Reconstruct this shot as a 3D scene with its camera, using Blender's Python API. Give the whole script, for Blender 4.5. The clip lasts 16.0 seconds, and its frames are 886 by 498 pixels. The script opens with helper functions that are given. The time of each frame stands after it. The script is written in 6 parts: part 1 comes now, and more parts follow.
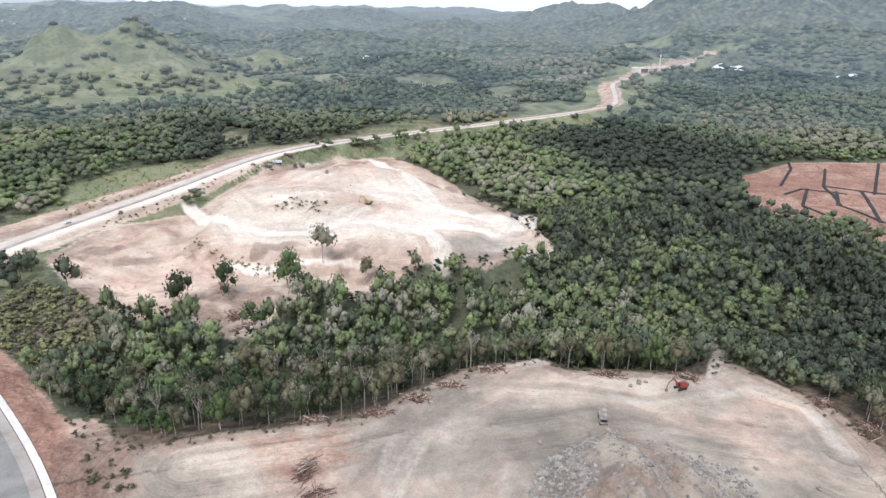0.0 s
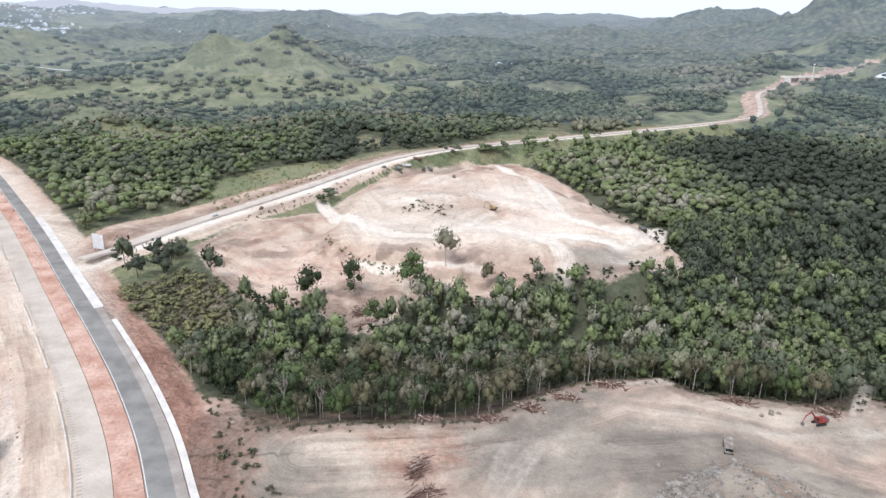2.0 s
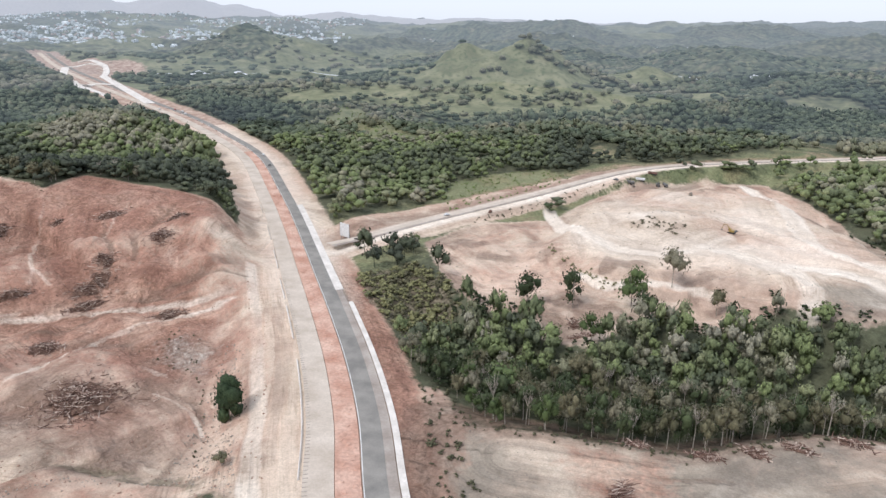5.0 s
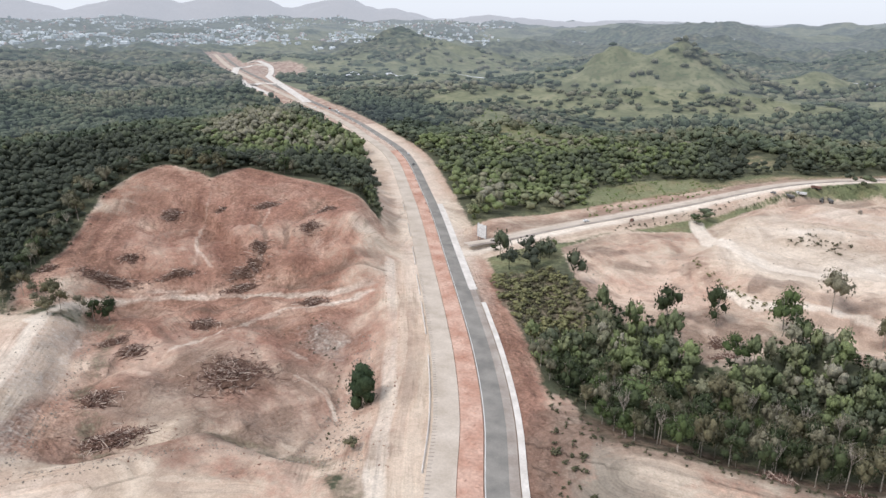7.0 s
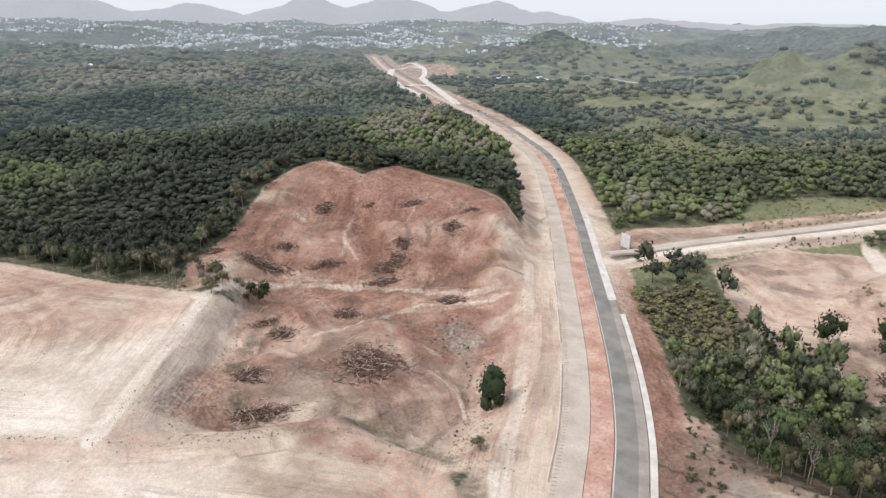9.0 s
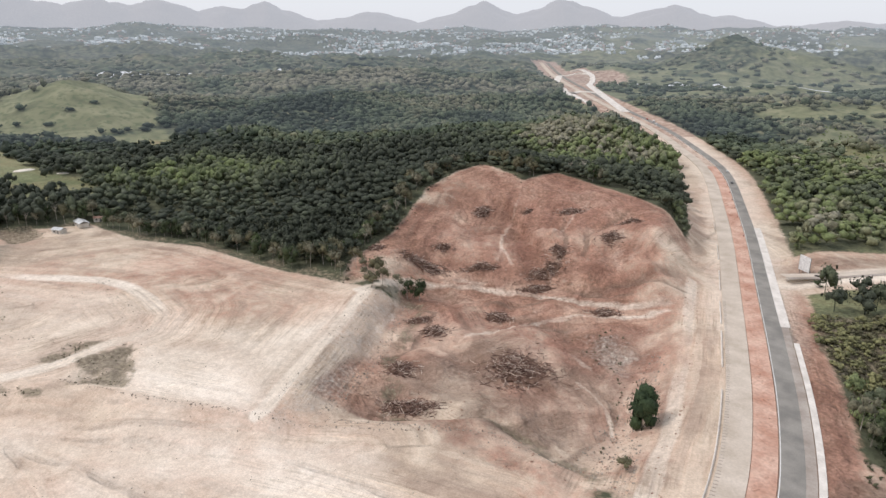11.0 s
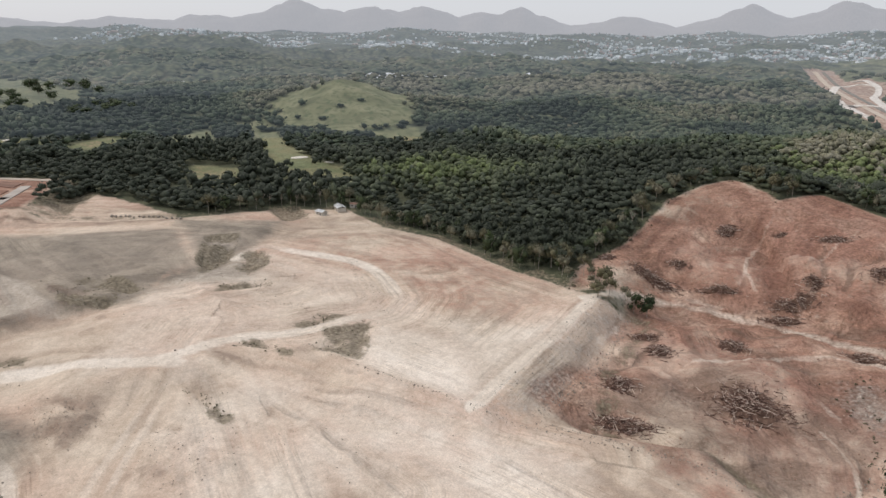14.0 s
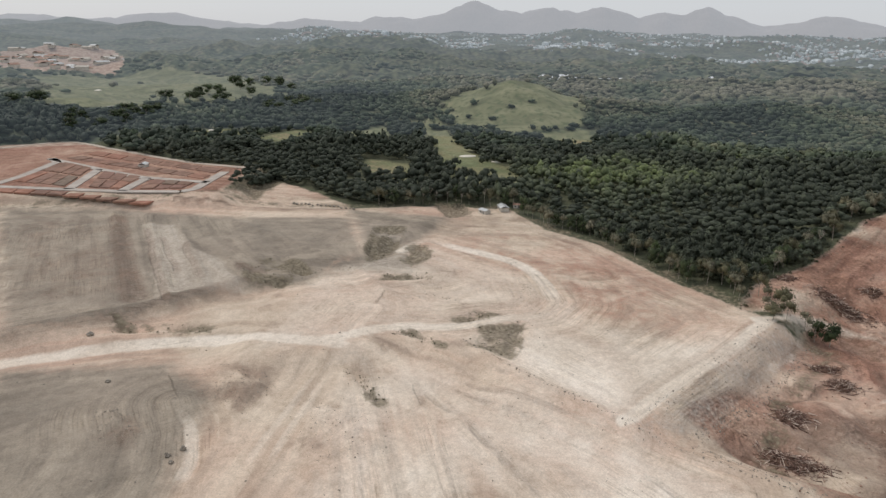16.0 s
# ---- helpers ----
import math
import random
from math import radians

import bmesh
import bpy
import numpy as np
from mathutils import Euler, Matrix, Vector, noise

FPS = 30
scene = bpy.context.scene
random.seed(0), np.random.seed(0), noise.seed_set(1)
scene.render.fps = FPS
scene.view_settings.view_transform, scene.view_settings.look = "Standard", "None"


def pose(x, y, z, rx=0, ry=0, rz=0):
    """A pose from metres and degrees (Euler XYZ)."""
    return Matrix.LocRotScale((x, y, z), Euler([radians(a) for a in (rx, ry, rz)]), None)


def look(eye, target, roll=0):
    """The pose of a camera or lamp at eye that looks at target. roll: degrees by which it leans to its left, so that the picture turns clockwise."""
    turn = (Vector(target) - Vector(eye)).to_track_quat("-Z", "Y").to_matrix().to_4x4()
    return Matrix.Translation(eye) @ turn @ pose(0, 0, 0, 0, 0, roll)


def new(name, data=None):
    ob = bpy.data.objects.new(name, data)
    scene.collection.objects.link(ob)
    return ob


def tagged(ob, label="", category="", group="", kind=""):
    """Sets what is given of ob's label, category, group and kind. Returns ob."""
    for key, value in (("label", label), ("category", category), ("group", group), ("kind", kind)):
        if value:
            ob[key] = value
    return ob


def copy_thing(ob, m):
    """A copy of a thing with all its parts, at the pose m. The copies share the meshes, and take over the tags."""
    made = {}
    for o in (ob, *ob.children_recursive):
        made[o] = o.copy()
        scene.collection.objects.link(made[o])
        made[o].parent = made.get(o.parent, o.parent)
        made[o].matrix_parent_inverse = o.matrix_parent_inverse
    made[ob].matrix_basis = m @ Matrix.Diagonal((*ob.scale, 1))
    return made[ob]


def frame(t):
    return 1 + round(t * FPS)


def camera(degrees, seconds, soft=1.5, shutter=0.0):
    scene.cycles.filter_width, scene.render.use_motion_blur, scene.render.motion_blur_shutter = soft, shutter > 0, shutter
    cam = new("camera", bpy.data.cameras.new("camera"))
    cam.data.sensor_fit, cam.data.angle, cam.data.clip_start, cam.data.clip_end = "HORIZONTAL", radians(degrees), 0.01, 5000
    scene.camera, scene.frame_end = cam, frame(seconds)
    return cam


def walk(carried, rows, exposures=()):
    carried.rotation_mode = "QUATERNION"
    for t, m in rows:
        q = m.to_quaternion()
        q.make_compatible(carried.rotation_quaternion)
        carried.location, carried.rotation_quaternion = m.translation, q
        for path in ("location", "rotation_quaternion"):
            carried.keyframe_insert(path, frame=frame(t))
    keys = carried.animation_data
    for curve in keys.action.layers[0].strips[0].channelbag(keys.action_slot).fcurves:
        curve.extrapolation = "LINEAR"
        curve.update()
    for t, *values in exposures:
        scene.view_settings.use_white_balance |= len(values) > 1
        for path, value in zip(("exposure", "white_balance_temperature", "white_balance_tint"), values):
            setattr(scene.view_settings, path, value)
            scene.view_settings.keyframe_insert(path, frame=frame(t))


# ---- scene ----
cam = camera(65.24, 16.0)
EYE = 120.0
# seconds, yaw, pitch, lean of a camera that hovers and turns
ROWS = [
    (0, 0.00, -18.20, 0.99),
    (0.5, 2.35, -18.12, 0.97),
    (1, 4.64, -18.03, 0.93),
    (1.5, 7.34, -17.94, 0.86),
    (2, 10.63, -17.83, 0.77),
    (2.5, 13.92, -17.73, 0.75),
    (3, 16.99, -17.63, 0.79),
    (3.5, 20.27, -17.53, 0.72),
    (4, 23.54, -17.44, 0.71),
    (6.5, 38.71, -17.26, 0.62),
    (7, 41.55, -17.24, 0.63),
    (7.5, 44.29, -17.19, 0.66),
    (8, 47.27, -17.16, 0.66),
    (8.5, 50.48, -17.14, 0.71),
    (9, 53.58, -17.12, 0.72),
    (11.5, 70.29, -16.72, 0.35),
    (12, 73.46, -16.71, 0.35),
    (12.5, 76.70, -16.64, 0.44),
    (13, 79.96, -16.61, 0.49),
    (13.5, 83.27, -16.60, 0.58),
    (14, 86.64, -16.58, 0.74),
    (14.5, 90.73, -16.62, 0.89),
    (15, 93.42, -16.63, 0.97),
    (15.5, 96.83, -16.65, 1.04),
    (16, 100.40, -16.68, 0.96),
]
EXPOSURES = [(0.0, 0.60, 5950, 14), (3.5, 0.41, 6100, 15), (7.0, 0.27, 6350, 15), (9.0, 0.24, 6500, 15), (12.5, 0.03, 6650, 16), (16.0, -0.22, 6700, 13)]
walk(cam, [(t, pose(0, 0, EYE, 90 + pitch, 0, yaw) @ pose(0, 0, 0, 0, 0, lean)) for t, yaw, pitch, lean in ROWS], EXPOSURES)

# ---- sky and sun: a bright, hazy overcast day ----
SUN_HEIGHT, SUN_FROM = 52.0, 200.0
world = bpy.data.worlds.new("world")
scene.world = world
world.use_nodes = True
wn = world.node_tree.nodes
wl = world.node_tree.links
sky = wn.new("ShaderNodeTexSky")
sky.sky_type, sky.sun_disc = "NISHITA", False
sky.sun_elevation, sky.sun_rotation = radians(SUN_HEIGHT), radians(SUN_FROM)
sky.air_density, sky.dust_density, sky.ozone_density = 1.0, 2.0, 1.0
veil = wn.new("ShaderNodeMix")
veil.data_type = "RGBA"
veil.inputs[0].default_value = 0.78
veil.inputs[7].default_value = (6.5, 7.0, 7.5, 1)
wl.new(sky.outputs[0], veil.inputs[6])
wl.new(veil.outputs[2], wn["Background"].inputs["Color"])
wn["Background"].inputs["Strength"].default_value = 0.12
sun = new("sun", bpy.data.lights.new("sun", "SUN"))
sun.data.energy, sun.data.angle, sun.data.color = 1.55, radians(14), (1.0, 0.97, 0.93)
a, b = radians(SUN_FROM), radians(SUN_HEIGHT)
sun.matrix_world = look((500 * math.sin(a) * math.cos(b), 500 * math.cos(a) * math.cos(b), 500 * math.sin(b)), (0, 0, 0))

# ---- materials ----
def material(name, rough=0.9):
    m = bpy.data.materials.new(name)
    m.use_nodes = True
    b = m.node_tree.nodes["Principled BSDF"]
    b.inputs["Roughness"].default_value = rough
    b.inputs["Specular IOR Level"].default_value = 0.2
    return m, m.node_tree.nodes, m.node_tree.links, b


def rgb(h):
    """Linear colour from an sRGB hex string."""
    c = [int(h[i:i + 2], 16) / 255 for i in (0, 2, 4)]
    return tuple(v / 12.92 if v <= 0.04045 else ((v + 0.055) / 1.055) ** 2.4 for v in c) + (1.0,)


def noise_node(n, l, scale, detail=4.0, distort=0.0, stretch=None):
    tc = n.new("ShaderNodeNewGeometry")
    t = n.new("ShaderNodeTexNoise")
    t.inputs["Scale"].default_value, t.inputs["Detail"].default_value, t.inputs["Distortion"].default_value = scale, detail, distort
    if stretch:
        mp = n.new("ShaderNodeMapping")
        mp.inputs["Rotation"].default_value, mp.inputs["Scale"].default_value = (0, 0, radians(stretch[0])), (1, stretch[1], 1)
        l.new(tc.outputs["Position"], mp.inputs["Vector"])
        l.new(mp.outputs[0], t.inputs["Vector"])
    else:
        l.new(tc.outputs["Position"], t.inputs["Vector"])
    return t.outputs["Fac"]


def ramp(n, l, fac, stops):
    r = n.new("ShaderNodeValToRGB")
    e = r.color_ramp.elements
    while len(e) < len(stops):
        e.new(0.5)
    for k, (p, c) in zip(e, stops):
        k.position, k.color = p, c
    l.new(fac, r.inputs["Fac"])
    return r.outputs["Color"]


def mix(n, l, fac, a, b, blend="MIX"):
    m = n.new("ShaderNodeMix")
    m.data_type, m.blend_type = "RGBA", blend
    for socket, v in ((m.inputs[0], fac), (m.inputs[6], a), (m.inputs[7], b)):
        if isinstance(v, bpy.types.NodeSocket):
            l.new(v, socket)
        else:
            socket.default_value = v
    return m.outputs[2]


def maths(n, l, op, a, b, clamp=False):
    m = n.new("ShaderNodeMath")
    m.operation, m.use_clamp = op, clamp
    for socket, v in ((m.inputs[0], a), (m.inputs[1], b)):
        if isinstance(v, bpy.types.NodeSocket):
            l.new(v, socket)
        else:
            socket.default_value = v
    return m.outputs[0]


def bump(n, l, b, height, strength, distance):
    k = n.new("ShaderNodeBump")
    k.inputs["Strength"].default_value, k.inputs["Distance"].default_value = strength, distance
    l.new(height, k.inputs["Height"])
    l.new(k.outputs[0], b.inputs["Normal"])


def mottled(name, dark, light, scale, rough=0.9, fine=None, relief=0.0, patchy=(0.35, 0.65), grain=0.5):
    """A surface of two tones at one scale, with a finer grain over it."""
    m, n, l, b = material(name, rough)
    c = ramp(n, l, noise_node(n, l, scale, 5), [(patchy[0], rgb(dark)), (patchy[1], rgb(light))])
    g = noise_node(n, l, fine or scale * 9, 6)
    c = mix(n, l, grain, c, mix(n, l, 1.0, c, ramp(n, l, g, [(0.3, (0.45, 0.45, 0.45, 1)), (0.7, (1.35, 1.35, 1.35, 1))]), "MULTIPLY"))
    l.new(c, b.inputs["Base Color"])
    if relief:
        bump(n, l, b, g, 1.0, relief)
    return m


def ground_material(name="ground_cover"):
    """Soil, dust, rubble, weeds and grass, laid out by the two cover attributes."""
    m, n, l, b = material(name, 0.95)
    at, at2 = n.new("ShaderNodeAttribute"), n.new("ShaderNodeAttribute")
    at.attribute_name, at2.attribute_name = "cover", "wear"
    s, s2 = n.new("ShaderNodeSeparateColor"), n.new("ShaderNodeSeparateColor")
    l.new(at.outputs["Color"], s.inputs[0])
    l.new(at2.outputs["Color"], s2.inputs[0])
    large, mid, fine = noise_node(n, l, 0.012, 6), noise_node(n, l, 0.09, 6, 0.6), noise_node(n, l, 0.55, 7)
    gr = n.new("ShaderNodeAttribute")
    gr.attribute_name = "drawn"
    xyz = n.new("ShaderNodeSeparateXYZ")
    l.new(gr.outputs["Vector"], xyz.inputs[0])
    patchy = noise_node(n, l, 0.045, 8, 0.8)
    streak = maths(n, l, "ADD", maths(n, l, "MULTIPLY", xyz.outputs[0], 0.4), maths(n, l, "MULTIPLY", patchy, 0.6))
    lines = maths(n, l, "ADD", maths(n, l, "MULTIPLY", xyz.outputs[1], 0.7), maths(n, l, "MULTIPLY", mid, 0.3))

    def edge(mask, steep=3.0, ragged=1.0):
        v = maths(n, l, "ADD", mask, maths(n, l, "MULTIPLY", maths(n, l, "SUBTRACT", mid, 0.5), 0.8 * ragged))
        v = maths(n, l, "ADD", v, maths(n, l, "MULTIPLY", maths(n, l, "SUBTRACT", fine, 0.5), 0.6 * ragged))
        return maths(n, l, "MULTIPLY", maths(n, l, "SUBTRACT", v, 0.5 - 0.5 / steep), steep, True)

    litter = mix(n, l, fine, ramp(n, l, mid, [(0.3, rgb("4b5140")), (0.7, rgb("6a6a55"))]), rgb("5a5d48"))
    grass = ramp(n, l, mid, [(0.25, rgb("62674a")), (0.5, rgb("7a7f5c")), (0.75, rgb("90906f"))])
    grass = mix(n, l, 0.5, grass, ramp(n, l, large, [(0.35, rgb("687353")), (0.65, rgb("979576"))]))
    grass = mix(n, l, ramp(n, l, patchy, [(0.45, (0, 0, 0, 1)), (0.62, (0.6, 0.6, 0.6, 1))]), grass, rgb("8c8464"))
    tan = ramp(n, l, streak, [(0.32, rgb("a08e7d")), (0.5, rgb("c3b19d")), (0.68, rgb("d8c8b4"))])
    tan = mix(n, l, ramp(n, l, large, [(0.42, (0, 0, 0, 1)), (0.62, (0.6, 0.6, 0.6, 1))]), tan, rgb("cba995"))
    tan = mix(n, l, ramp(n, l, lines, [(0.555, (0, 0, 0, 1)), (0.60, (0.26, 0.26, 0.26, 1))]), tan, rgb("a39587"))
    tan = mix(n, l, ramp(n, l, lines, [(0.40, (0.3, 0.3, 0.3, 1)), (0.45, (0, 0, 0, 1))]), tan, rgb("dccdb9"))
    red = ramp(n, l, streak, [(0.34, rgb("8a6959")), (0.5, rgb("ad8976")), (0.64, rgb("c6aa96"))])
    red = mix(n, l, ramp(n, l, large, [(0.4, (0, 0, 0, 1)), (0.6, (0.45, 0.45, 0.45, 1))]), red, rgb("9c7263"))
    red = mix(n, l, ramp(n, l, lines, [(0.56, (0, 0, 0, 1)), (0.62, (0.2, 0.2, 0.2, 1))]), red, rgb("6b5147"))
    red = mix(n, l, ramp(n, l, lines, [(0.39, (0.16, 0.16, 0.16, 1)), (0.44, (0, 0, 0, 1))]), red, rgb("b99a86"))
    pale = ramp(n, l, streak, [(0.35, rgb("d9ccbb")), (0.65, rgb("ece2d3"))])
    grit = ramp(n, l, fine, [(0.3, rgb("89827a")), (0.5, rgb("a39b91")), (0.7, rgb("bbb3a8"))])
    c = mix(n, l, edge(s.outputs[2], 2.0), litter, grass)
    c = mix(n, l, edge(s.outputs[0]), c, tan)
    c = mix(n, l, maths(n, l, "MULTIPLY", edge(s2.outputs[0], 2.0, 0.8), 0.9), c, mix(n, l, ramp(n, l, lines, [(0.55, (0, 0, 0, 1)), (0.6, (0.3, 0.3, 0.3, 1))]), ramp(n, l, streak, [(0.36, rgb("827a6e")), (0.64, rgb("a69b8b"))]), rgb("6d655b")))
    c = mix(n, l, edge(s.outputs[1], 2.2), c, red)
    c = mix(n, l, maths(n, l, "MULTIPLY", edge(s2.outputs[2], 1.6), 0.85), c, ramp(n, l, mid, [(0.3, rgb("68564c")), (0.7, rgb("8a7566"))]))
    c = mix(n, l, edge(at2.outputs["Alpha"], 2.0), c, grit)
    c = mix(n, l, maths(n, l, "MULTIPLY", edge(at.outputs["Alpha"], 1.6, 0.45), 0.92), c, pale)
    c = mix(n, l, maths(n, l, "MULTIPLY", edge(s2.outputs[1], 3.2, 1.6), 0.85), c, ramp(n, l, fine, [(0.35, rgb("5d5446")), (0.65, rgb("8d836f"))]))
    soft = maths(n, l, "SUBTRACT", 0.58, maths(n, l, "MULTIPLY", maths(n, l, "MAXIMUM", at.outputs["Alpha"], maths(n, l, "SUBTRACT", s.outputs[0], s.outputs[1], True)), 0.44))
    c = mix(n, l, soft, c, mix(n, l, 1.0, c, ramp(n, l, fine, [(0.3, (0.58, 0.57, 0.56, 1)), (0.7, (1.26, 1.26, 1.26, 1))]), "MULTIPLY"))
    # rills, ruts and crumbs of soil, deepest in the red and dark earth
    loose = maths(n, l, "MAXIMUM", maths(n, l, "MAXIMUM", s.outputs[1], s2.outputs[2]), 0.34)
    for scale, width, deep in ((0.05, 26, 0.74), (0.16, 18, 0.76), (0.5, 11, 0.82)):
        rill = maths(n, l, "MULTIPLY", maths(n, l, "ABSOLUTE", maths(n, l, "SUBTRACT", noise_node(n, l, scale, 7, 1.4), 0.5), 0.0), width, True)
        gate = ramp(n, l, noise_node(n, l, scale * 0.45, 3), [(0.42, (1, 1, 1, 1)), (0.58, (0, 0, 0, 1))])
        c = mix(n, l, loose, c, mix(n, l, maths(n, l, "MAXIMUM", rill, gate), (deep, deep * 0.97, deep * 0.94, 1), (1, 1, 1, 1)), "MULTIPLY")
    # ruts and grader lines, in bunches
    fl = n.new("ShaderNodeAttribute")
    fl.attribute_name = "flow"
    comb = []
    for scale, detail in ((0.35, 4), (1.3, 3)):
        t = n.new("ShaderNodeTexNoise")
        t.inputs["Scale"].default_value, t.inputs["Detail"].default_value = scale, detail
        l.new(fl.outputs["Vector"], t.inputs["Vector"])
        comb.append(t.outputs["Fac"])
    bunch = ramp(n, l, noise_node(n, l, 0.03, 3, 0.5), [(0.42, (0.15, 0.15, 0.15, 1)), (0.6, (1, 1, 1, 1))])
    ruts = mix(n, l, 1.0, ramp(n, l, comb[0], [(0.34, (0.86, 0.85, 0.83, 1)), (0.44, (1, 1, 1, 1)), (0.6, (1, 1, 1, 1)), (0.68, (1.1, 1.09, 1.07, 1))]), ramp(n, l, comb[1], [(0.36, (0.8, 0.79, 0.77, 1)), (0.45, (1, 1, 1, 1)), (0.62, (1.07, 1.07, 1.06, 1))]), "MULTIPLY")
    c = mix(n, l, maths(n, l, "MULTIPLY", bunch, maths(n, l, "MULTIPLY", s.outputs[0], xyz.outputs[2])), c, mix(n, l, 1.0, c, ruts, "MULTIPLY"))
    crumb, pebble = noise_node(n, l, 1.7, 5), noise_node(n, l, 0.32, 6, 0.4)
    c = mix(n, l, 1.0, c, ramp(n, l, crumb, [(0.33, (0.88, 0.875, 0.87, 1)), (0.67, (1.1, 1.1, 1.1, 1))]), "MULTIPLY")
    c = mix(n, l, 1.0, c, ramp(n, l, pebble, [(0.34, (0.93, 0.926, 0.92, 1)), (0.5, (1, 1, 1, 1)), (0.66, (1.04, 1.04, 1.04, 1))]), "MULTIPLY")
    clod = noise_node(n, l, 0.8, 8, 0.7)
    rough = maths(n, l, "SUBTRACT", loose, 0.3, True)
    c = mix(n, l, rough, c, mix(n, l, 1.0, c, ramp(n, l, clod, [(0.36, (0.76, 0.75, 0.73, 1)), (0.5, (1, 1, 1, 1)), (0.66, (1.2, 1.19, 1.18, 1))]), "MULTIPLY"))
    h = maths(n, l, "ADD", maths(n, l, "MULTIPLY", streak, 0.8), maths(n, l, "MULTIPLY", fine, maths(n, l, "MULTIPLY", soft, 1.4)))
    h = maths(n, l, "ADD", h, maths(n, l, "MULTIPLY", lines, 1.5))
    h = maths(n, l, "ADD", h, maths(n, l, "MULTIPLY", comb[0], xyz.outputs[2]))
    h = maths(n, l, "ADD", h, maths(n, l, "MULTIPLY", noise_node(n, l, 0.2, 9, 0.9), maths(n, l, "MULTIPLY", rough, 6.0)))
    bump(n, l, b, h, 0.9, 0.8)
    l.new(c, b.inputs["Base Color"])
    return m


def backdrop_material(name, haze_glow, clear):
    """Far woodland canopy crown by crown, pasture and bare earth, with haze painted as emission."""
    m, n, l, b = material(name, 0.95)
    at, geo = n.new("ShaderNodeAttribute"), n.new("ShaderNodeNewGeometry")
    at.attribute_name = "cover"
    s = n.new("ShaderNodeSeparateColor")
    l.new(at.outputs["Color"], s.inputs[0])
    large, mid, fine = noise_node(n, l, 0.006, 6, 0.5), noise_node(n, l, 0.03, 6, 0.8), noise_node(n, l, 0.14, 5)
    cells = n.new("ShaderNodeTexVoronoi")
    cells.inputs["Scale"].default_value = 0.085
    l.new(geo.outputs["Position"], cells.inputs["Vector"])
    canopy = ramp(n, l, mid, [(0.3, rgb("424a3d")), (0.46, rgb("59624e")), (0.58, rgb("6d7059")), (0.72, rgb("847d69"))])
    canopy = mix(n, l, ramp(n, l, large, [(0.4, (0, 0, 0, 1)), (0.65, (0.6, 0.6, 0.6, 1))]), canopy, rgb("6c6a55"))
    # crown tops lightened and gaps darkened, their shade put into the colour
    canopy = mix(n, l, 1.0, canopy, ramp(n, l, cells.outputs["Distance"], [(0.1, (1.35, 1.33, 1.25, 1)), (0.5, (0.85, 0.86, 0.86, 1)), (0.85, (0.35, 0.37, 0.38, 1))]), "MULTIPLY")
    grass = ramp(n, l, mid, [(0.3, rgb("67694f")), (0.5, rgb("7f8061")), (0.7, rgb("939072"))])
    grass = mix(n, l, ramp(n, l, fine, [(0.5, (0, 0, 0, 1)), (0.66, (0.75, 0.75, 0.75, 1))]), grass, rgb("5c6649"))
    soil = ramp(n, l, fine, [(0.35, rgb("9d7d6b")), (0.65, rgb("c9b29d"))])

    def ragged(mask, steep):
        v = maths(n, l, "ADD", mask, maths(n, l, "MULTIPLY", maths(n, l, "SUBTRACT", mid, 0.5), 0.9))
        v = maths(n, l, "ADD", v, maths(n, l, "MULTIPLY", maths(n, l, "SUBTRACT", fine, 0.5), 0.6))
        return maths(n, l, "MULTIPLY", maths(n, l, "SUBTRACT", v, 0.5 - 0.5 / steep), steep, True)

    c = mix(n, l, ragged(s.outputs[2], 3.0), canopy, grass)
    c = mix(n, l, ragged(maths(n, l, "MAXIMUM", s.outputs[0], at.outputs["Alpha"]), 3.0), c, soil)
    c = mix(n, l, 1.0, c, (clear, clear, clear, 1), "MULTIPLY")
    # distance haze painted as emission over the dimmed colour
    b.inputs["Emission Color"].default_value, b.inputs["Emission Strength"].default_value = (*haze_glow, 1), 1.0
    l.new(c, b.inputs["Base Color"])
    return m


def leaf_material(name, stops, tuft_scale=0.45, haze_glow=None, clear=1.0):
    m, n, l, b = material(name, 0.75)
    at = n.new("ShaderNodeAttribute")
    at.attribute_name = "tint"
    gi = n.new("ShaderNodeNewGeometry")
    c = ramp(n, l, at.outputs["Fac"], stops)
    tuft = noise_node(n, l, tuft_scale, 3)
    c = mix(n, l, 1.0, c, ramp(n, l, tuft, [(0.35, (0.72, 0.73, 0.73, 1)), (0.65, (1.05, 1.04, 1.0, 1))]), "MULTIPLY")
    c = mix(n, l, 1.0, c, ramp(n, l, noise_node(n, l, tuft_scale * 4, 3), [(0.36, (0.62, 0.63, 0.62, 1)), (0.64, (1.14, 1.13, 1.08, 1))]), "MULTIPLY")
    c = mix(n, l, 1.0, c, ramp(n, l, gi.outputs["Random Per Island"], [(0.0, (0.85, 0.86, 0.85, 1)), (1.0, (1.15, 1.14, 1.1, 1))]), "MULTIPLY")
    # far leaves: colour dimmed and haze painted on as emission
    if haze_glow:
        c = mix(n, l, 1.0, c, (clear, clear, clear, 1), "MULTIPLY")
        b.inputs["Emission Color"].default_value, b.inputs["Emission Strength"].default_value = (*haze_glow, 1), 1.0
    l.new(c, b.inputs["Base Color"])
    return m


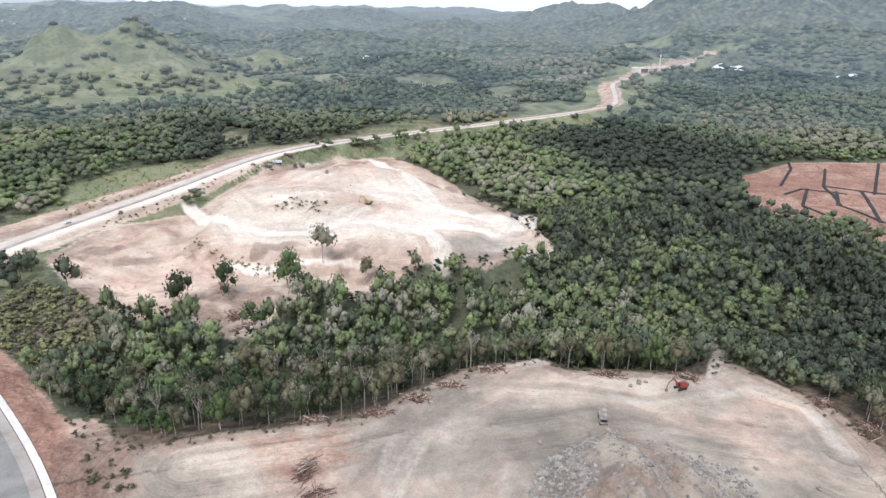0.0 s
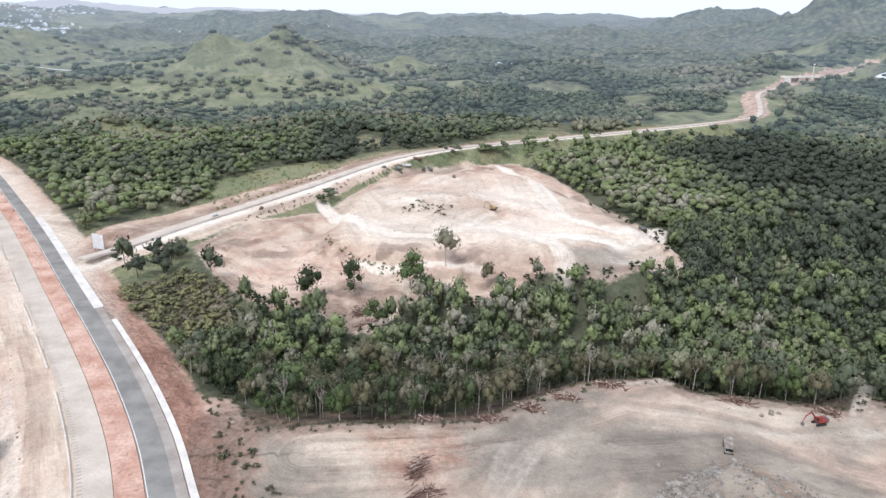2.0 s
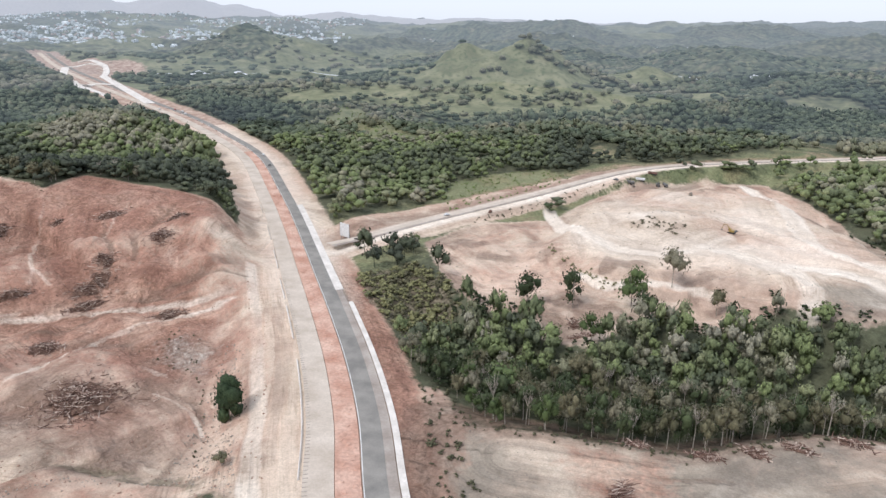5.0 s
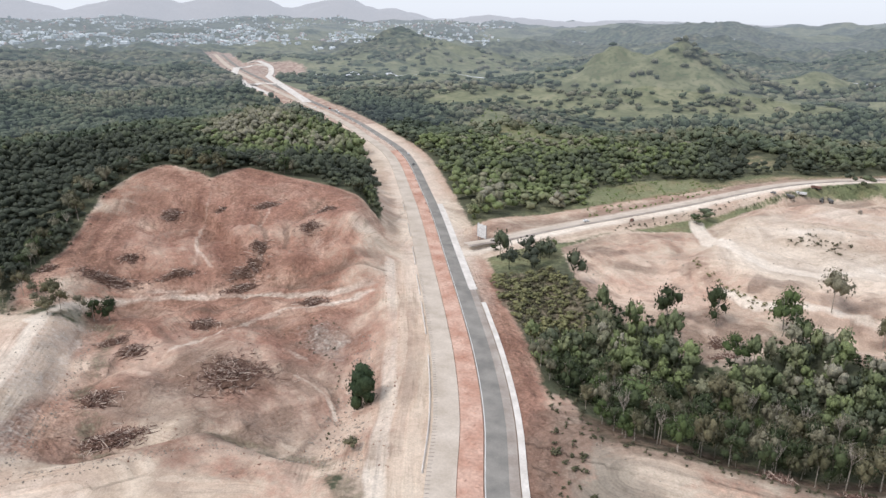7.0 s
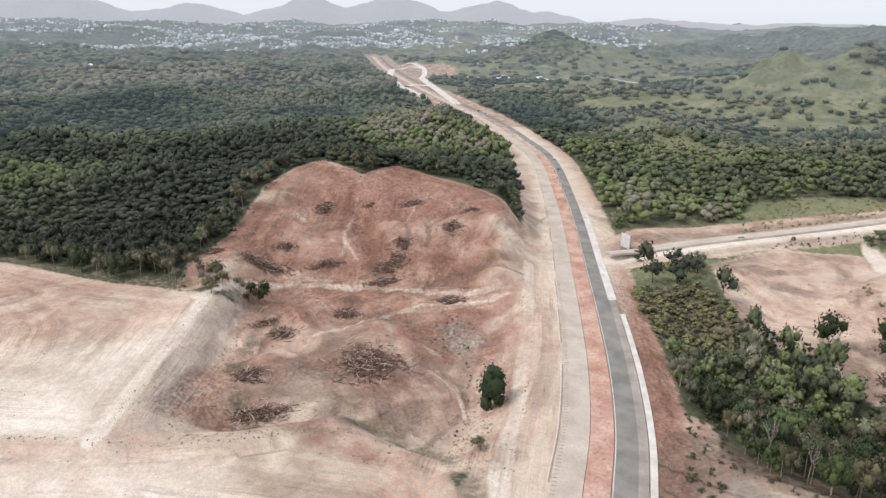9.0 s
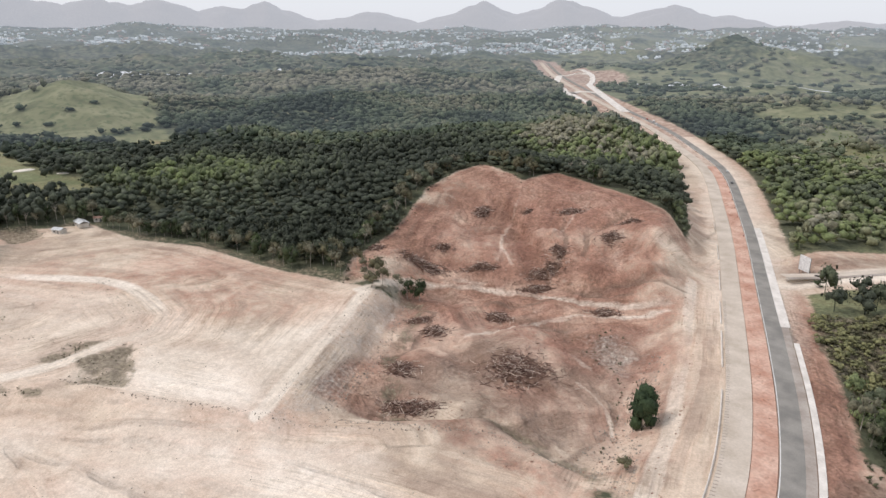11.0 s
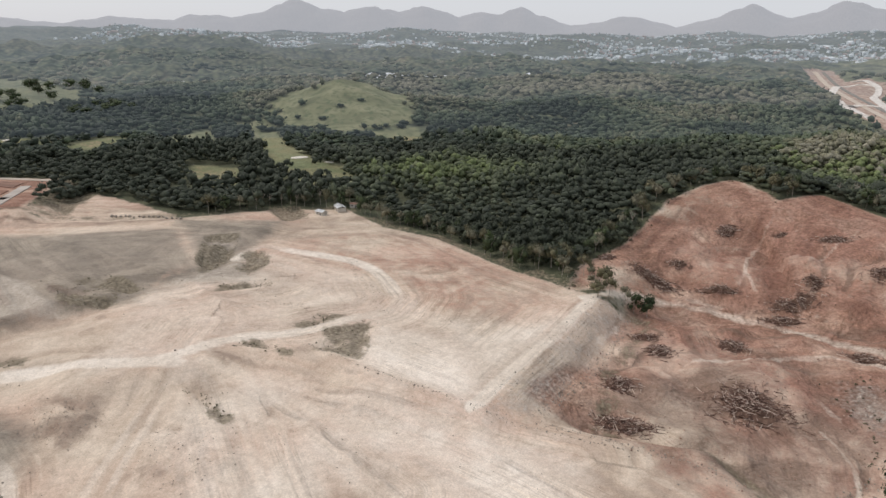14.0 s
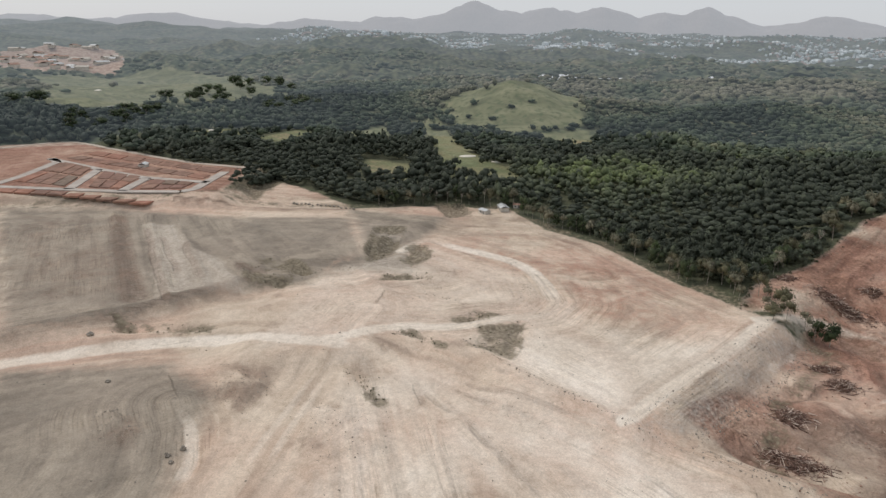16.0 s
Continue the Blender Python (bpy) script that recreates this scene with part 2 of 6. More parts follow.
def tree_leaf_material(name, dark, light):
    """Leaves of a single tree: the tone is the tree's own, the shade each clump's."""
    m, n, l, b = material(name, 0.75)
    gi, oi = n.new("ShaderNodeNewGeometry"), n.new("ShaderNodeObjectInfo")
    c = ramp(n, l, oi.outputs["Random"], [(0.0, rgb(dark)), (1.0, rgb(light))])
    c = mix(n, l, 1.0, c, ramp(n, l, gi.outputs["Random Per Island"], [(0.0, (0.68, 0.7, 0.68, 1)), (1.0, (1.32, 1.28, 1.2, 1))]), "MULTIPLY")
    c = mix(n, l, 1.0, c, ramp(n, l, noise_node(n, l, 2.0, 3), [(0.36, (0.62, 0.63, 0.62, 1)), (0.64, (1.16, 1.15, 1.1, 1))]), "MULTIPLY")
    l.new(c, b.inputs["Base Color"])
    return m


def plot_material():
    """Raked house plots, some of red and some of brown earth."""
    m, n, l, b = material("plot_earth", 0.95)
    oi = n.new("ShaderNodeObjectInfo")
    c = ramp(n, l, oi.outputs["Random"], [(0.0, rgb("84665a")), (0.35, rgb("8a6f60")), (0.55, rgb("94705f")), (0.8, rgb("9d7361")), (1.0, rgb("7c6d60"))])
    c = mix(n, l, 1.0, c, ramp(n, l, noise_node(n, l, 0.12, 7, 0.8), [(0.35, (0.75, 0.75, 0.74, 1)), (0.65, (1.2, 1.2, 1.2, 1))]), "MULTIPLY")
    l.new(c, b.inputs["Base Color"])
    return m


def twig_material(name, dark, middle, light):
    """Cut wood, each stick of its own tone."""
    m, n, l, b = material(name, 0.9)
    gi = n.new("ShaderNodeNewGeometry")
    c = ramp(n, l, gi.outputs["Random Per Island"], [(0.0, rgb(dark)), (0.6, rgb(middle)), (1.0, rgb(light))])
    c = mix(n, l, 1.0, c, ramp(n, l, noise_node(n, l, 1.6, 4), [(0.3, (0.75, 0.75, 0.75, 1)), (0.7, (1.2, 1.2, 1.2, 1))]), "MULTIPLY")
    l.new(c, b.inputs["Base Color"])
    return m


GREENS = [(0.0, rgb("474d42")), (0.2, rgb("575e4f")), (0.4, rgb("666d58")), (0.58, rgb("707a58")), (0.72, rgb("7f8b60")), (0.86, rgb("8c8a76")), (1.0, rgb("9b9788"))]
# greyer greens for far woods, distance haze put into their colour
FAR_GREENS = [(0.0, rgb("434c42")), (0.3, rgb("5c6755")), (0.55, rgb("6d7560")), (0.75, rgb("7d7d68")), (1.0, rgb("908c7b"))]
# the far backdrops, ring by ring: inner and outer distance, painted haze as emission, and how much of their own colour
# still shows
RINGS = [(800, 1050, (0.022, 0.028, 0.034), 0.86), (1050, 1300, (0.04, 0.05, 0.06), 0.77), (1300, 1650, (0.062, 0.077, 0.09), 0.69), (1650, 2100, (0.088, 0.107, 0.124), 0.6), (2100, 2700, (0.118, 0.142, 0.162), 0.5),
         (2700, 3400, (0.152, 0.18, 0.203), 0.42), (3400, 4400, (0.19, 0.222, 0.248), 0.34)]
ground_mat = ground_material()
leaf_mat = leaf_material("leaves", GREENS)
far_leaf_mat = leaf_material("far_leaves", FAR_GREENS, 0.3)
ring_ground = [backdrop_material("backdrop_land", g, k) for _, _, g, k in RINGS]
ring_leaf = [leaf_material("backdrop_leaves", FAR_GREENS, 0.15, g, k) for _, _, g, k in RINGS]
# the mountains carry the strongest painted haze
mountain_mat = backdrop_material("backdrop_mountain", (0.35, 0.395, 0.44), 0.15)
tree_leaves = {k: tree_leaf_material("leaves_" + k, *v) for k, v in dict(weedy=("727352", "868562"), full=("34422f", "3f4e37"), lush=("6d7f50", "8b9a64"), dark=("39432f", "4c573e"), bright=("4d5b3a", "61704a"), olive=("585845", "706c57"), pale=("6e6d5d", "858170")).items()}
bark_mat = mottled("bark", "8a8276", "b3aa9c", 1.5)
dead_mat = twig_material("dead_wood", "4e3a33", "8a6f62", "cdbcac")
asphalt_mat = mottled("asphalt", "7b7872", "938f87", 0.12, 0.85, 2.5, grain=0.2)
shoulder_mat = mottled("dusty_shoulder", "94897f", "ada49a", 0.12, 0.9, 2.0, grain=0.25)
concrete_mat = mottled("concrete", "b5a898", "cabeaf", 0.10, 0.9, 1.5, grain=0.18)
curb_mat = mottled("new_concrete", "c9c2b8", "dfd9d0", 0.15, 0.85, 1.5, grain=0.2)
redsoil_mat = mottled("red_fill", "b48a76", "cfae9b", 0.10, 0.95, 0.9, 0.25, grain=0.35)
paint_mat = mottled("white_paint", "c9c7c1", "e3e1dc", 0.3, 0.7, 3.0)
plot_mat = plot_material()
pale_rock_mat = mottled("pale_rock", "77716a", "a59e94", 0.5, 0.9, 2.5, 0.1)
rock_mat = mottled("rock", "7d756b", "a79e91", 0.7, 0.9, 3.0, 0.1)
sand_mat = mottled("bunker_sand", "d8d0c0", "e6e0d4", 0.3)
street_mat = mottled("plot_street", "a79d93", "bdb4a9", 0.1, 0.9, 1.5, grain=0.2)
red_paint = mottled("red_enamel", "7f3a34", "9c4a42", 0.8, 0.5)
yellow_paint = mottled("yellow_enamel", "857145", "a18a55", 0.8, 0.5)
grey_metal = mottled("grey_metal", "5b5b5c", "7c7b78", 0.9, 0.5)
white_metal = mottled("white_enamel", "c8c8c6", "e2e2df", 0.9, 0.45)
rubber_mat = mottled("rubber", "2c2b2a", "45423f", 1.2, 0.9)
glass_mat = mottled("dark_glass", "23282b", "343a3d", 0.9, 0.15)
roof_mat = mottled("zinc_roof", "b4b6b5", "d6d7d4", 0.3, 0.5)
rust_roof_mat = mottled("rusty_roof", "8a6a5a", "a98d7d", 0.3, 0.6)
wall_mat = mottled("rendered_wall", "b9b2a6", "d3cdc2", 0.3)
rusty_paint = mottled("rusty_paint", "6a5048", "8a6f62", 0.6)
# ---- the lie of the land ----
def value_noise(x, y, seed):
    xi, yi = np.floor(x).astype(np.int64), np.floor(y).astype(np.int64)
    u, v = x - xi, y - yi
    u, v = u * u * (3 - 2 * u), v * v * (3 - 2 * v)

    def corner(i, j):
        k = (i * 374761393 + j * 668265263 + seed * 1442695041) & 0x7FFFFFFF
        k = ((k ^ (k >> 13)) * 1274126177) & 0x7FFFFFFF
        return ((k ^ (k >> 16)) & 0xFFFF) / 65535.0

    a, b, c, d = corner(xi, yi), corner(xi + 1, yi), corner(xi, yi + 1), corner(xi + 1, yi + 1)
    return (a * (1 - u) + b * u) * (1 - v) + (c * (1 - u) + d * u) * v


def fbm(x, y, size, seed=0, octaves=4):
    """Noise of about -1 to 1, with its largest features that many metres wide."""
    total, amp, norm = 0.0, 1.0, 0.0
    for k in range(octaves):
        total = total + amp * (2 * value_noise(x / size * 2 ** k + 17.3 * k, y / size * 2 ** k - 9.1 * k, seed + k) - 1)
        norm += amp
        amp *= 0.5
    return total / norm * 1.5


def smooth(a, b, v):
    k = np.clip((v - a) / (b - a), 0, 1)
    return k * k * (3 - 2 * k)


def close_to(places, x, y, reach):
    p = np.array(places, float)
    lo, hi = p.min(0) - reach, p.max(0) + reach
    return (x > lo[0]) & (x < hi[0]) & (y > lo[1]) & (y < hi[1])


def inside(poly, x, y, reach=75.0):
    """Signed distance to a polygon: above zero inside, and never less than minus the reach."""
    x, y = np.asarray(x, float), np.asarray(y, float)
    out = np.full(x.shape, -reach)
    m = close_to(poly, x, y, reach)
    px, py = x[m], y[m]
    best, odd = np.full(px.shape, 1e18), np.zeros(px.shape, bool)
    for (ax, ay), (bx, by) in zip(poly, poly[1:] + poly[:1]):
        ex, ey = bx - ax, by - ay
        k = np.clip(((px - ax) * ex + (py - ay) * ey) / (ex * ex + ey * ey), 0, 1)
        best = np.minimum(best, (px - ax - k * ex) ** 2 + (py - ay - k * ey) ** 2)
        if ey:
            odd ^= ((ay > py) != (by > py)) & (px < ex * (py - ay) / ey + ax)
    out[m] = np.maximum(np.where(odd, 1, -1) * np.sqrt(best), -reach)
    return out


def along(line, x, y, reach=200.0):
    """Distance to a line of places, to its left above zero, and how far along it, in points."""
    x, y = np.asarray(x, float), np.asarray(y, float)
    far, way = np.full(x.shape, 1e4), np.zeros(x.shape)
    m = close_to(line, x, y, reach)
    px, py = x[m], y[m]
    best, side, part_way = np.full(px.shape, 1e18), np.zeros(px.shape), np.zeros(px.shape)
    for i, ((ax, ay), (bx, by)) in enumerate(zip(line, line[1:])):
        ex, ey = bx - ax, by - ay
        k = np.clip(((px - ax) * ex + (py - ay) * ey) / (ex * ex + ey * ey), 0, 1)
        d = (px - ax - k * ex) ** 2 + (py - ay - k * ey) ** 2
        near = d < best
        best = np.where(near, d, best)
        side = np.where(near, np.sign(ex * (py - ay) - ey * (px - ax)), side)
        part_way = np.where(near, i + k, part_way)
    far[m], way[m] = np.sqrt(best) * side, part_way
    return far, way


def bowl(r):
    return 125 * (1 - np.exp(-(np.maximum(r - 400, 0) / 1600) ** 1.2))


def curve_of(line, steps=8):
    """A smooth line through the places given."""
    p = [np.array(q, float) for q in line]
    p = [2 * p[0] - p[1]] + p + [2 * p[-1] - p[-2]]
    out = []
    for a, b, c, d in zip(p, p[1:], p[2:], p[3:]):
        for k in range(steps):
            u = k / steps
            out.append(tuple(0.5 * (2 * b + (c - a) * u + (2 * a - 5 * b + 4 * c - d) * u * u + (3 * b - 3 * c + d - a) * u ** 3)))
    return out + [tuple(p[-2])]

# ---- the plan ----
ROAD = curve_of([(-20, 40), (-70, 92), (-99, 125), (-124, 156), (-153, 187), (-185, 218), (-230, 260), (-294, 319), (-357, 373), (-455, 451), (-548, 500), (-648, 545),
                 (-788, 594), (-970, 660), (-1217, 760), (-1500, 900)], 5)
LANE = curve_of([(-243, 297), (-234, 324), (-222, 367), (-188, 458), (-145, 571), (-77, 640), (32, 712), (99, 757), (170, 806), (206, 845), (226, 930), (246, 1022), (300, 1104), (366, 1184), (520, 1400)], 5)
QUARRY = [(-204, 333), (-159, 281), (-125, 258), (-108, 270), (-95, 248), (-74, 244), (-58, 300), (-35, 283), (-11, 313), (20, 311), (55, 333), (61, 357), (55, 419),
          (17, 485), (-12, 562), (-49, 622), (-93, 604), (-140, 551), (-151, 508), (-162, 422), (-194, 391), (-204, 352)]
QUARRY_TOP = [(-119, 345), (-86, 332), (-54, 343), (-6, 322), (32, 325), (41, 365), (15, 427), (-36, 511), (-85, 529), (-135, 483)]
NEAR_PAD = [(-94, 172), (-65, 182), (-24, 191), (-11, 206), (10, 226), (38, 234), (45, 226), (95, 223), (105, 237), (122, 214), (130, 200), (133, 178), (120, 60), (-30, 60), (-84, 148)]
MAIN_PAD = [(-170, -340), (-211, -214), (-240, -159), (-261, -92), (-255, -66), (-231, -16), (-211, 22), (-199, 55), (-186, 93), (-150, 100), (-60, 40), (0, -60), (0, -300)]
WHITE_PAD = [(-231, -122), (-250, -88), (-267, -54), (-244, -18), (-223, -10), (-210, 24), (-317, 94), (-357, 59), (-423, 20), (-449, -15), (-430, -75), (-383, -92), (-331, -129)]
NORTH_PAD = [(-395, -380), (-452, -252), (-460, -152), (-455, -81), (-427, -102), (-334, -130), (-298, -163), (-261, -188), (-221, -222), (-170, -340), (-300, -480)]
CLEARED = [(-300, -480), (-395, -388), (-455, -252), (-465, -152), (-492, -90), (-490, -40), (-452, -14), (-423, 20), (-357, 59), (-317, 94), (-300, 112), (-256, 80), (-205, 62),
           (-190, 96), (-150, 108), (-100, 90), (-20, 10), (0, -60), (0, -300), (-120, -480)]
CUT_BANK = [(-126, 178), (-112, 194), (-90, 176), (-74, 150), (-90, 136)]
TERRACE = [(-300, -480), (-480, -560), (-417, -398), (-465, -254), (-527, -231), (-500, -190), (-465, -152), (-455, -252), (-395, -388)]
LOTS = [(-540, -590), (-599, -560), (-622, -542), (-646, -512), (-612, -446), (-565, -340), (-557, -268), (-454, -251), (-417, -398), (-470, -560)]
BASIN = [(-332, 145), (-286, 181), (-238, 198), (-197, 171), (-165, 139), (-161, 114), (-194, 98), (-205, 70), (-279, 93)]
RED_HILL = [(-326, 82), (-347, 92), (-382, 128), (-452, 180), (-482, 238), (-425, 242), (-428, 272), (-369, 284), (-300, 284), (-262, 258), (-222, 220), (-170, 170), (-125, 120), (-145, 95), (-205, 60), (-222, 42),
            (-263, 75), (-321, 113)]
RED_FIELD = [(225, 529), (296, 588), (420, 587), (330, 380), (251, 375), (245, 403), (233, 420), (205, 447)]
PASTURES = [[(-582, 694), (-555, 718), (-434, 713), (-371, 587), (-411, 574), (-465, 565)], [(-635, 820), (-650, 890), (-583, 938), (-545, 917), (-555, 843)], [(-640, 960), (-560, 975), (-471, 980), (-348, 1086), (-360, 982), (-517, 920), (-600, 900)],
            [(-530, 793), (-438, 842), (-353, 903), (-314, 982), (-263, 978), (-245, 868), (-368, 805), (-439, 740)], [(-1000, 1335), (-940, 1516), (-760, 1289), (-890, 1250)], [(-278, 1170), (-166, 1258), (-135, 1099), (-196, 1003), (-245, 1000)],
            [(-254, 463), (-252, 518), (-220, 546), (-205, 495), (-228, 448)]]
BROWN_FIELDS = [[(-60, 712), (-52, 790), (-10, 800), (6, 712)], [(72, 765), (84, 893), (206, 890), (188, 838)], [(-74, 1085), (-16, 1118), (26, 1067), (-27, 979)], [(40, 1016), (97, 1076), (112, 929), (58, 924)], [(-233, 646), (-200, 676), (-160, 640), (-191, 600)], [(330, 1592), (494, 1583), (455, 1434)]]
FAIRWAY = [(-905, -205), (-824, -182), (-667, -130), (-580, -100), (-560, -74), (-555, -38), (-625, -46), (-652, -80), (-763, -125), (-875, -165)]
MEADOW = [(-262, 470), (-253, 500), (-222, 556), (-186, 540), (-198, 470), (-222, 400), (-246, 425)]
GOLF_BARE = [[(-587, -190), (-630, -188), (-623, -145), (-564, -128), (-546, -146)], [(-767, -265), (-841, -228), (-747, -193), (-690, -226)], [(-820, -41), (-845, 20), (-769, 20), (-770, -32)], [(-690, -330), (-740, -300), (-720, -270), (-670, -300)]]
GREENS_FAR = [[(-1259, -835), (-1241, -603), (-999, -414), (-850, -500), (-738, -636), (-1070, -913)], [(-1070, -913), (-1054, -774), (-846, -591), (-738, -636)], [(-693, -413), (-732, -380), (-694, -354), (-670, -393)], [(-1259, -835), (-1241, -603), (-999, -414), (-997, -522)]]
ESTATE = [(-1550, -1410), (-1733, -1226), (-1451, -973), (-1215, -865), (-1099, -1006)]
GOLF_HILL = [(-899, -178), (-1010, -165), (-1120, -100), (-1130, -8), (-993, 22), (-850, 10), (-815, -60), (-845, -150)]
VALLEY = [(-150, 232), (-60, 225), (10, 262), (120, 275), (260, 300), (380, 330)]
RIDGE = [(-366, 131), (-445, 190), (-468, 241), (-424, 262), (-369, 275), (-325, 275)]
ROCK_SLOPE = [(-208, 22), (-317, 94), (-309, 112), (-256, 78), (-206, 46)]
UMBER = [(-269, 127), (-263, 166), (-222, 189), (-203, 164), (-168, 142), (-160, 113), (-175, 93), (-194, 66), (-209, 45), (-256, 85)]
INTERCHANGE = [(-1324, 775), (-1230, 830), (-1167, 813), (-1051, 745), (-967, 680), (-759, 592), (-700, 560), (-800, 563), (-857, 565), (-1000, 630), (-1134, 694)]
SCRUB_BANK = [(-205, 268), (-188, 300), (-162, 285), (-140, 262), (-134, 240), (-156, 230), (-180, 245)]
BROWN_PAD = [(-404, -82), (-428, -72), (-445, -15), (-420, 20), (-317, 92), (-287, 50), (-299, 17), (-340, -10), (-371, -46)]
PALE_PAD = [(-263, -19), (-286, -12), (-274, 16), (-283, 56), (-305, 86), (-209, 23), (-224, 3), (-241, -17)]
# humps of the red hill: x, y, height, half width
HUMPS = [(-272, 136, 4.5, 13), (-240, 158, 4.0, 12), (-222, 169, 3.5, 10), (-193, 151, 4.0, 9), (-262, 112, 3.0, 10), (-300, 158, 3.0, 14), (-286, 226, -2.5, 14), (-330, 215, 3.0, 16), (-352, 190, 2.5, 14), (-215, 108, 3.0, 14)]
# washed gullies of the red hill
WASHES = [[(-294, 148), (-287, 168), (-281, 200), (-268, 222), (-250, 236)], [(-277, 196), (-268, 206), (-262, 214)], [(-208, 152), (-191, 150), (-176, 140), (-168, 126), (-162, 114)], [(-316, 112), (-290, 118), (-272, 104), (-248, 84)], [(-346, 226), (-318, 210), (-300, 186)], [(-330, 262), (-322, 226), (-304, 212)]]
# scarps of the quarry: the places along each, the high side to the left, and its height
QUARRY_SCARPS = [([(-58, 414), (-40, 430), (-5, 400), (6, 392)], 2.6), ([(-32, 393), (-2, 380), (18, 377), (38, 374), (50, 366)], 2.2), ([(-96, 312), (-81, 308), (-59, 316), (-40, 322)], 1.6), ([(-150, 350), (-128, 330), (-112, 318), (-96, 312)], 1.4), ([(-60, 350), (-30, 352), (-5, 330)], 1.8)]
# tracks of pale dust: half their width, and the places along them
TRACKS = [(4, [(-248, -100), (-254, -90), (-266, -77), (-272, -64), (-277, -44), (-289, -27), (-298, -10), (-318, -3), (-354, -14), (-377, -32), (-395, -64), (-405, -86), (-383, -96)]),
          (4, [(-250, -89), (-247, -138), (-231, -179), (-209, -212)]), (1.6, [(-246, -87), (-216, -85), (-184, -85), (-152, -83)]), (1.6, [(-244, -91), (-216, -90), (-184, -91), (-152, -90)]), (2.2, [(-199, -131), (-182, -117), (-163, -107), (-147, -103)]),
          (4, [(-250, -89), (-290, -87)]), (4.5, [(-168, 441), (-130, 379), (-105, 356), (-85, 350), (-68, 356), (-55, 369), (-45, 396)]), (6, [(-62, 597), (-40, 563), (-20, 477), (-5, 411), (15, 390), (38, 380)]),
          (6, [(-45, 367), (-14, 369), (35, 363), (54, 426)]), (5, [(-14, 369), (-1, 328), (0, 312)]), (2, [(-106, 319), (-84, 310), (-62, 321), (-39, 319)]),
          (3.5, [(-13, 155), (-6, 179), (9, 198), (23, 211), (42, 211), (69, 203), (108, 213), (120, 202), (121, 177)]), (3, [(37, 232), (11, 216), (-10, 185), (-15, 160)]),
          (2.5, [(96, 216), (118, 266)]), (2.5, [(-315, 88), (-328, 130), (-305, 171), (-273, 193), (-243, 220)]), (1.2, [(-408, 231), (-349, 185), (-326, 180)]),
          (1.8, [(-258, 122), (-266, 168), (-239, 217)]), (0.9, [(-208, 147), (-190, 146), (-171, 136)]),
          (3, [(-260, 250), (-226, 218), (-190, 184), (-162, 154), (-136, 124), (-118, 105)]), (3, [(-210, 24), (-317, 94)])]
# faint paths and washes of pale soil over the red hill
HILL_PATHS = [(2.4, [(-315, 102), (-331, 128), (-327, 151), (-312, 170), (-275, 195), (-252, 214)]), (2.2, [(-277, 162), (-275, 178), (-269, 198), (-246, 220)]), (1.6, [(-231, 158), (-210, 157), (-186, 149), (-173, 133), (-163, 115)]),
              (1.4, [(-411, 231), (-382, 210), (-335, 173)]), (1.4, [(-361, 257), (-341, 218), (-312, 195)]), (1.5, [(-317, 107), (-304, 105), (-282, 89), (-240, 68), (-214, 47)]), (1.2, [(-317, 152), (-280, 145), (-238, 145)]), (1.0, [(-298, 195), (-288, 201), (-277, 204), (-266, 203)])]
# tracks that lose themselves in the dust
FADING = (2, 3, 4, 5)
WEEDS = [[(-457, -252), (-557, -266), (-530, -233), (-468, -226)], [(-233, -82), (-237, -77), (-209, -57), (-210, -62)], [(-372, -116), (-421, -124), (-428, -103), (-371, -96), (-356, -108)], [(-490, -96), (-500, -77), (-473, -64), (-455, -81)], [(-257, -37), (-278, -35), (-290, -17), (-284, -11), (-250, -18)], [(-337, -94), (-345, -70), (-335, -66), (-326, -94)], [(-263, -72), (-271, -66), (-259, -46), (-255, -45)],
         [(-282, -51), (-297, -39), (-295, -27), (-281, -40)], [(-362, -92), (-399, -94), (-398, -82), (-376, -73), (-351, -82)],
         [(-324, -170), (-350, -156), (-332, -129), (-306, -137), (-303, -154)], [(-239, -190), (-250, -192), (-257, -148), (-251, -147)], [(-236, -79), (-228, -70), (-213, -59), (-214, -64)]]
RUBBLE = [[(-245, 170), (-238, 189), (-214, 183), (-198, 163), (-220, 162)], [(-424, -129), (-431, -103), (-405, -97), (-354, -98), (-367, -113)], ROCK_SLOPE]
# grey soil; on the left pads cloud shadow is painted in with it
GREYED = [[(-455, -81), (-460, -152), (-372, -116), (-334, -130), (-345, -76), (-383, -92)], [(-398, -382), (-422, -313), (-420, -226), (-439, -145), (-372, -116), (-313, -128), (-294, -161), (-255, -184), (-219, -220)],
          [(-203, -207), (-225, -150), (-204, -120), (-147, -106), (-100, -160)], [(-1, 337), (29, 357), (35, 330), (18, 313), (1, 314)], [(20, 205), (60, 200), (90, 180), (90, 100), (10, 100)]]
PINK = [[(-53, 437), (-6, 393), (-14, 372), (-62, 400)], [(-150, 320), (-128, 345), (-100, 330), (-85, 300), (-120, 290)], [(-121, 300), (-96, 314), (-73, 275), (-74, 243), (-98, 247)], [(-64, 180), (-38, 189), (-24, 184), (-23, 153), (-48, 152)], [(-470, -60), (-423, 20), (-370, 50), (-340, 10), (-400, -70)]]
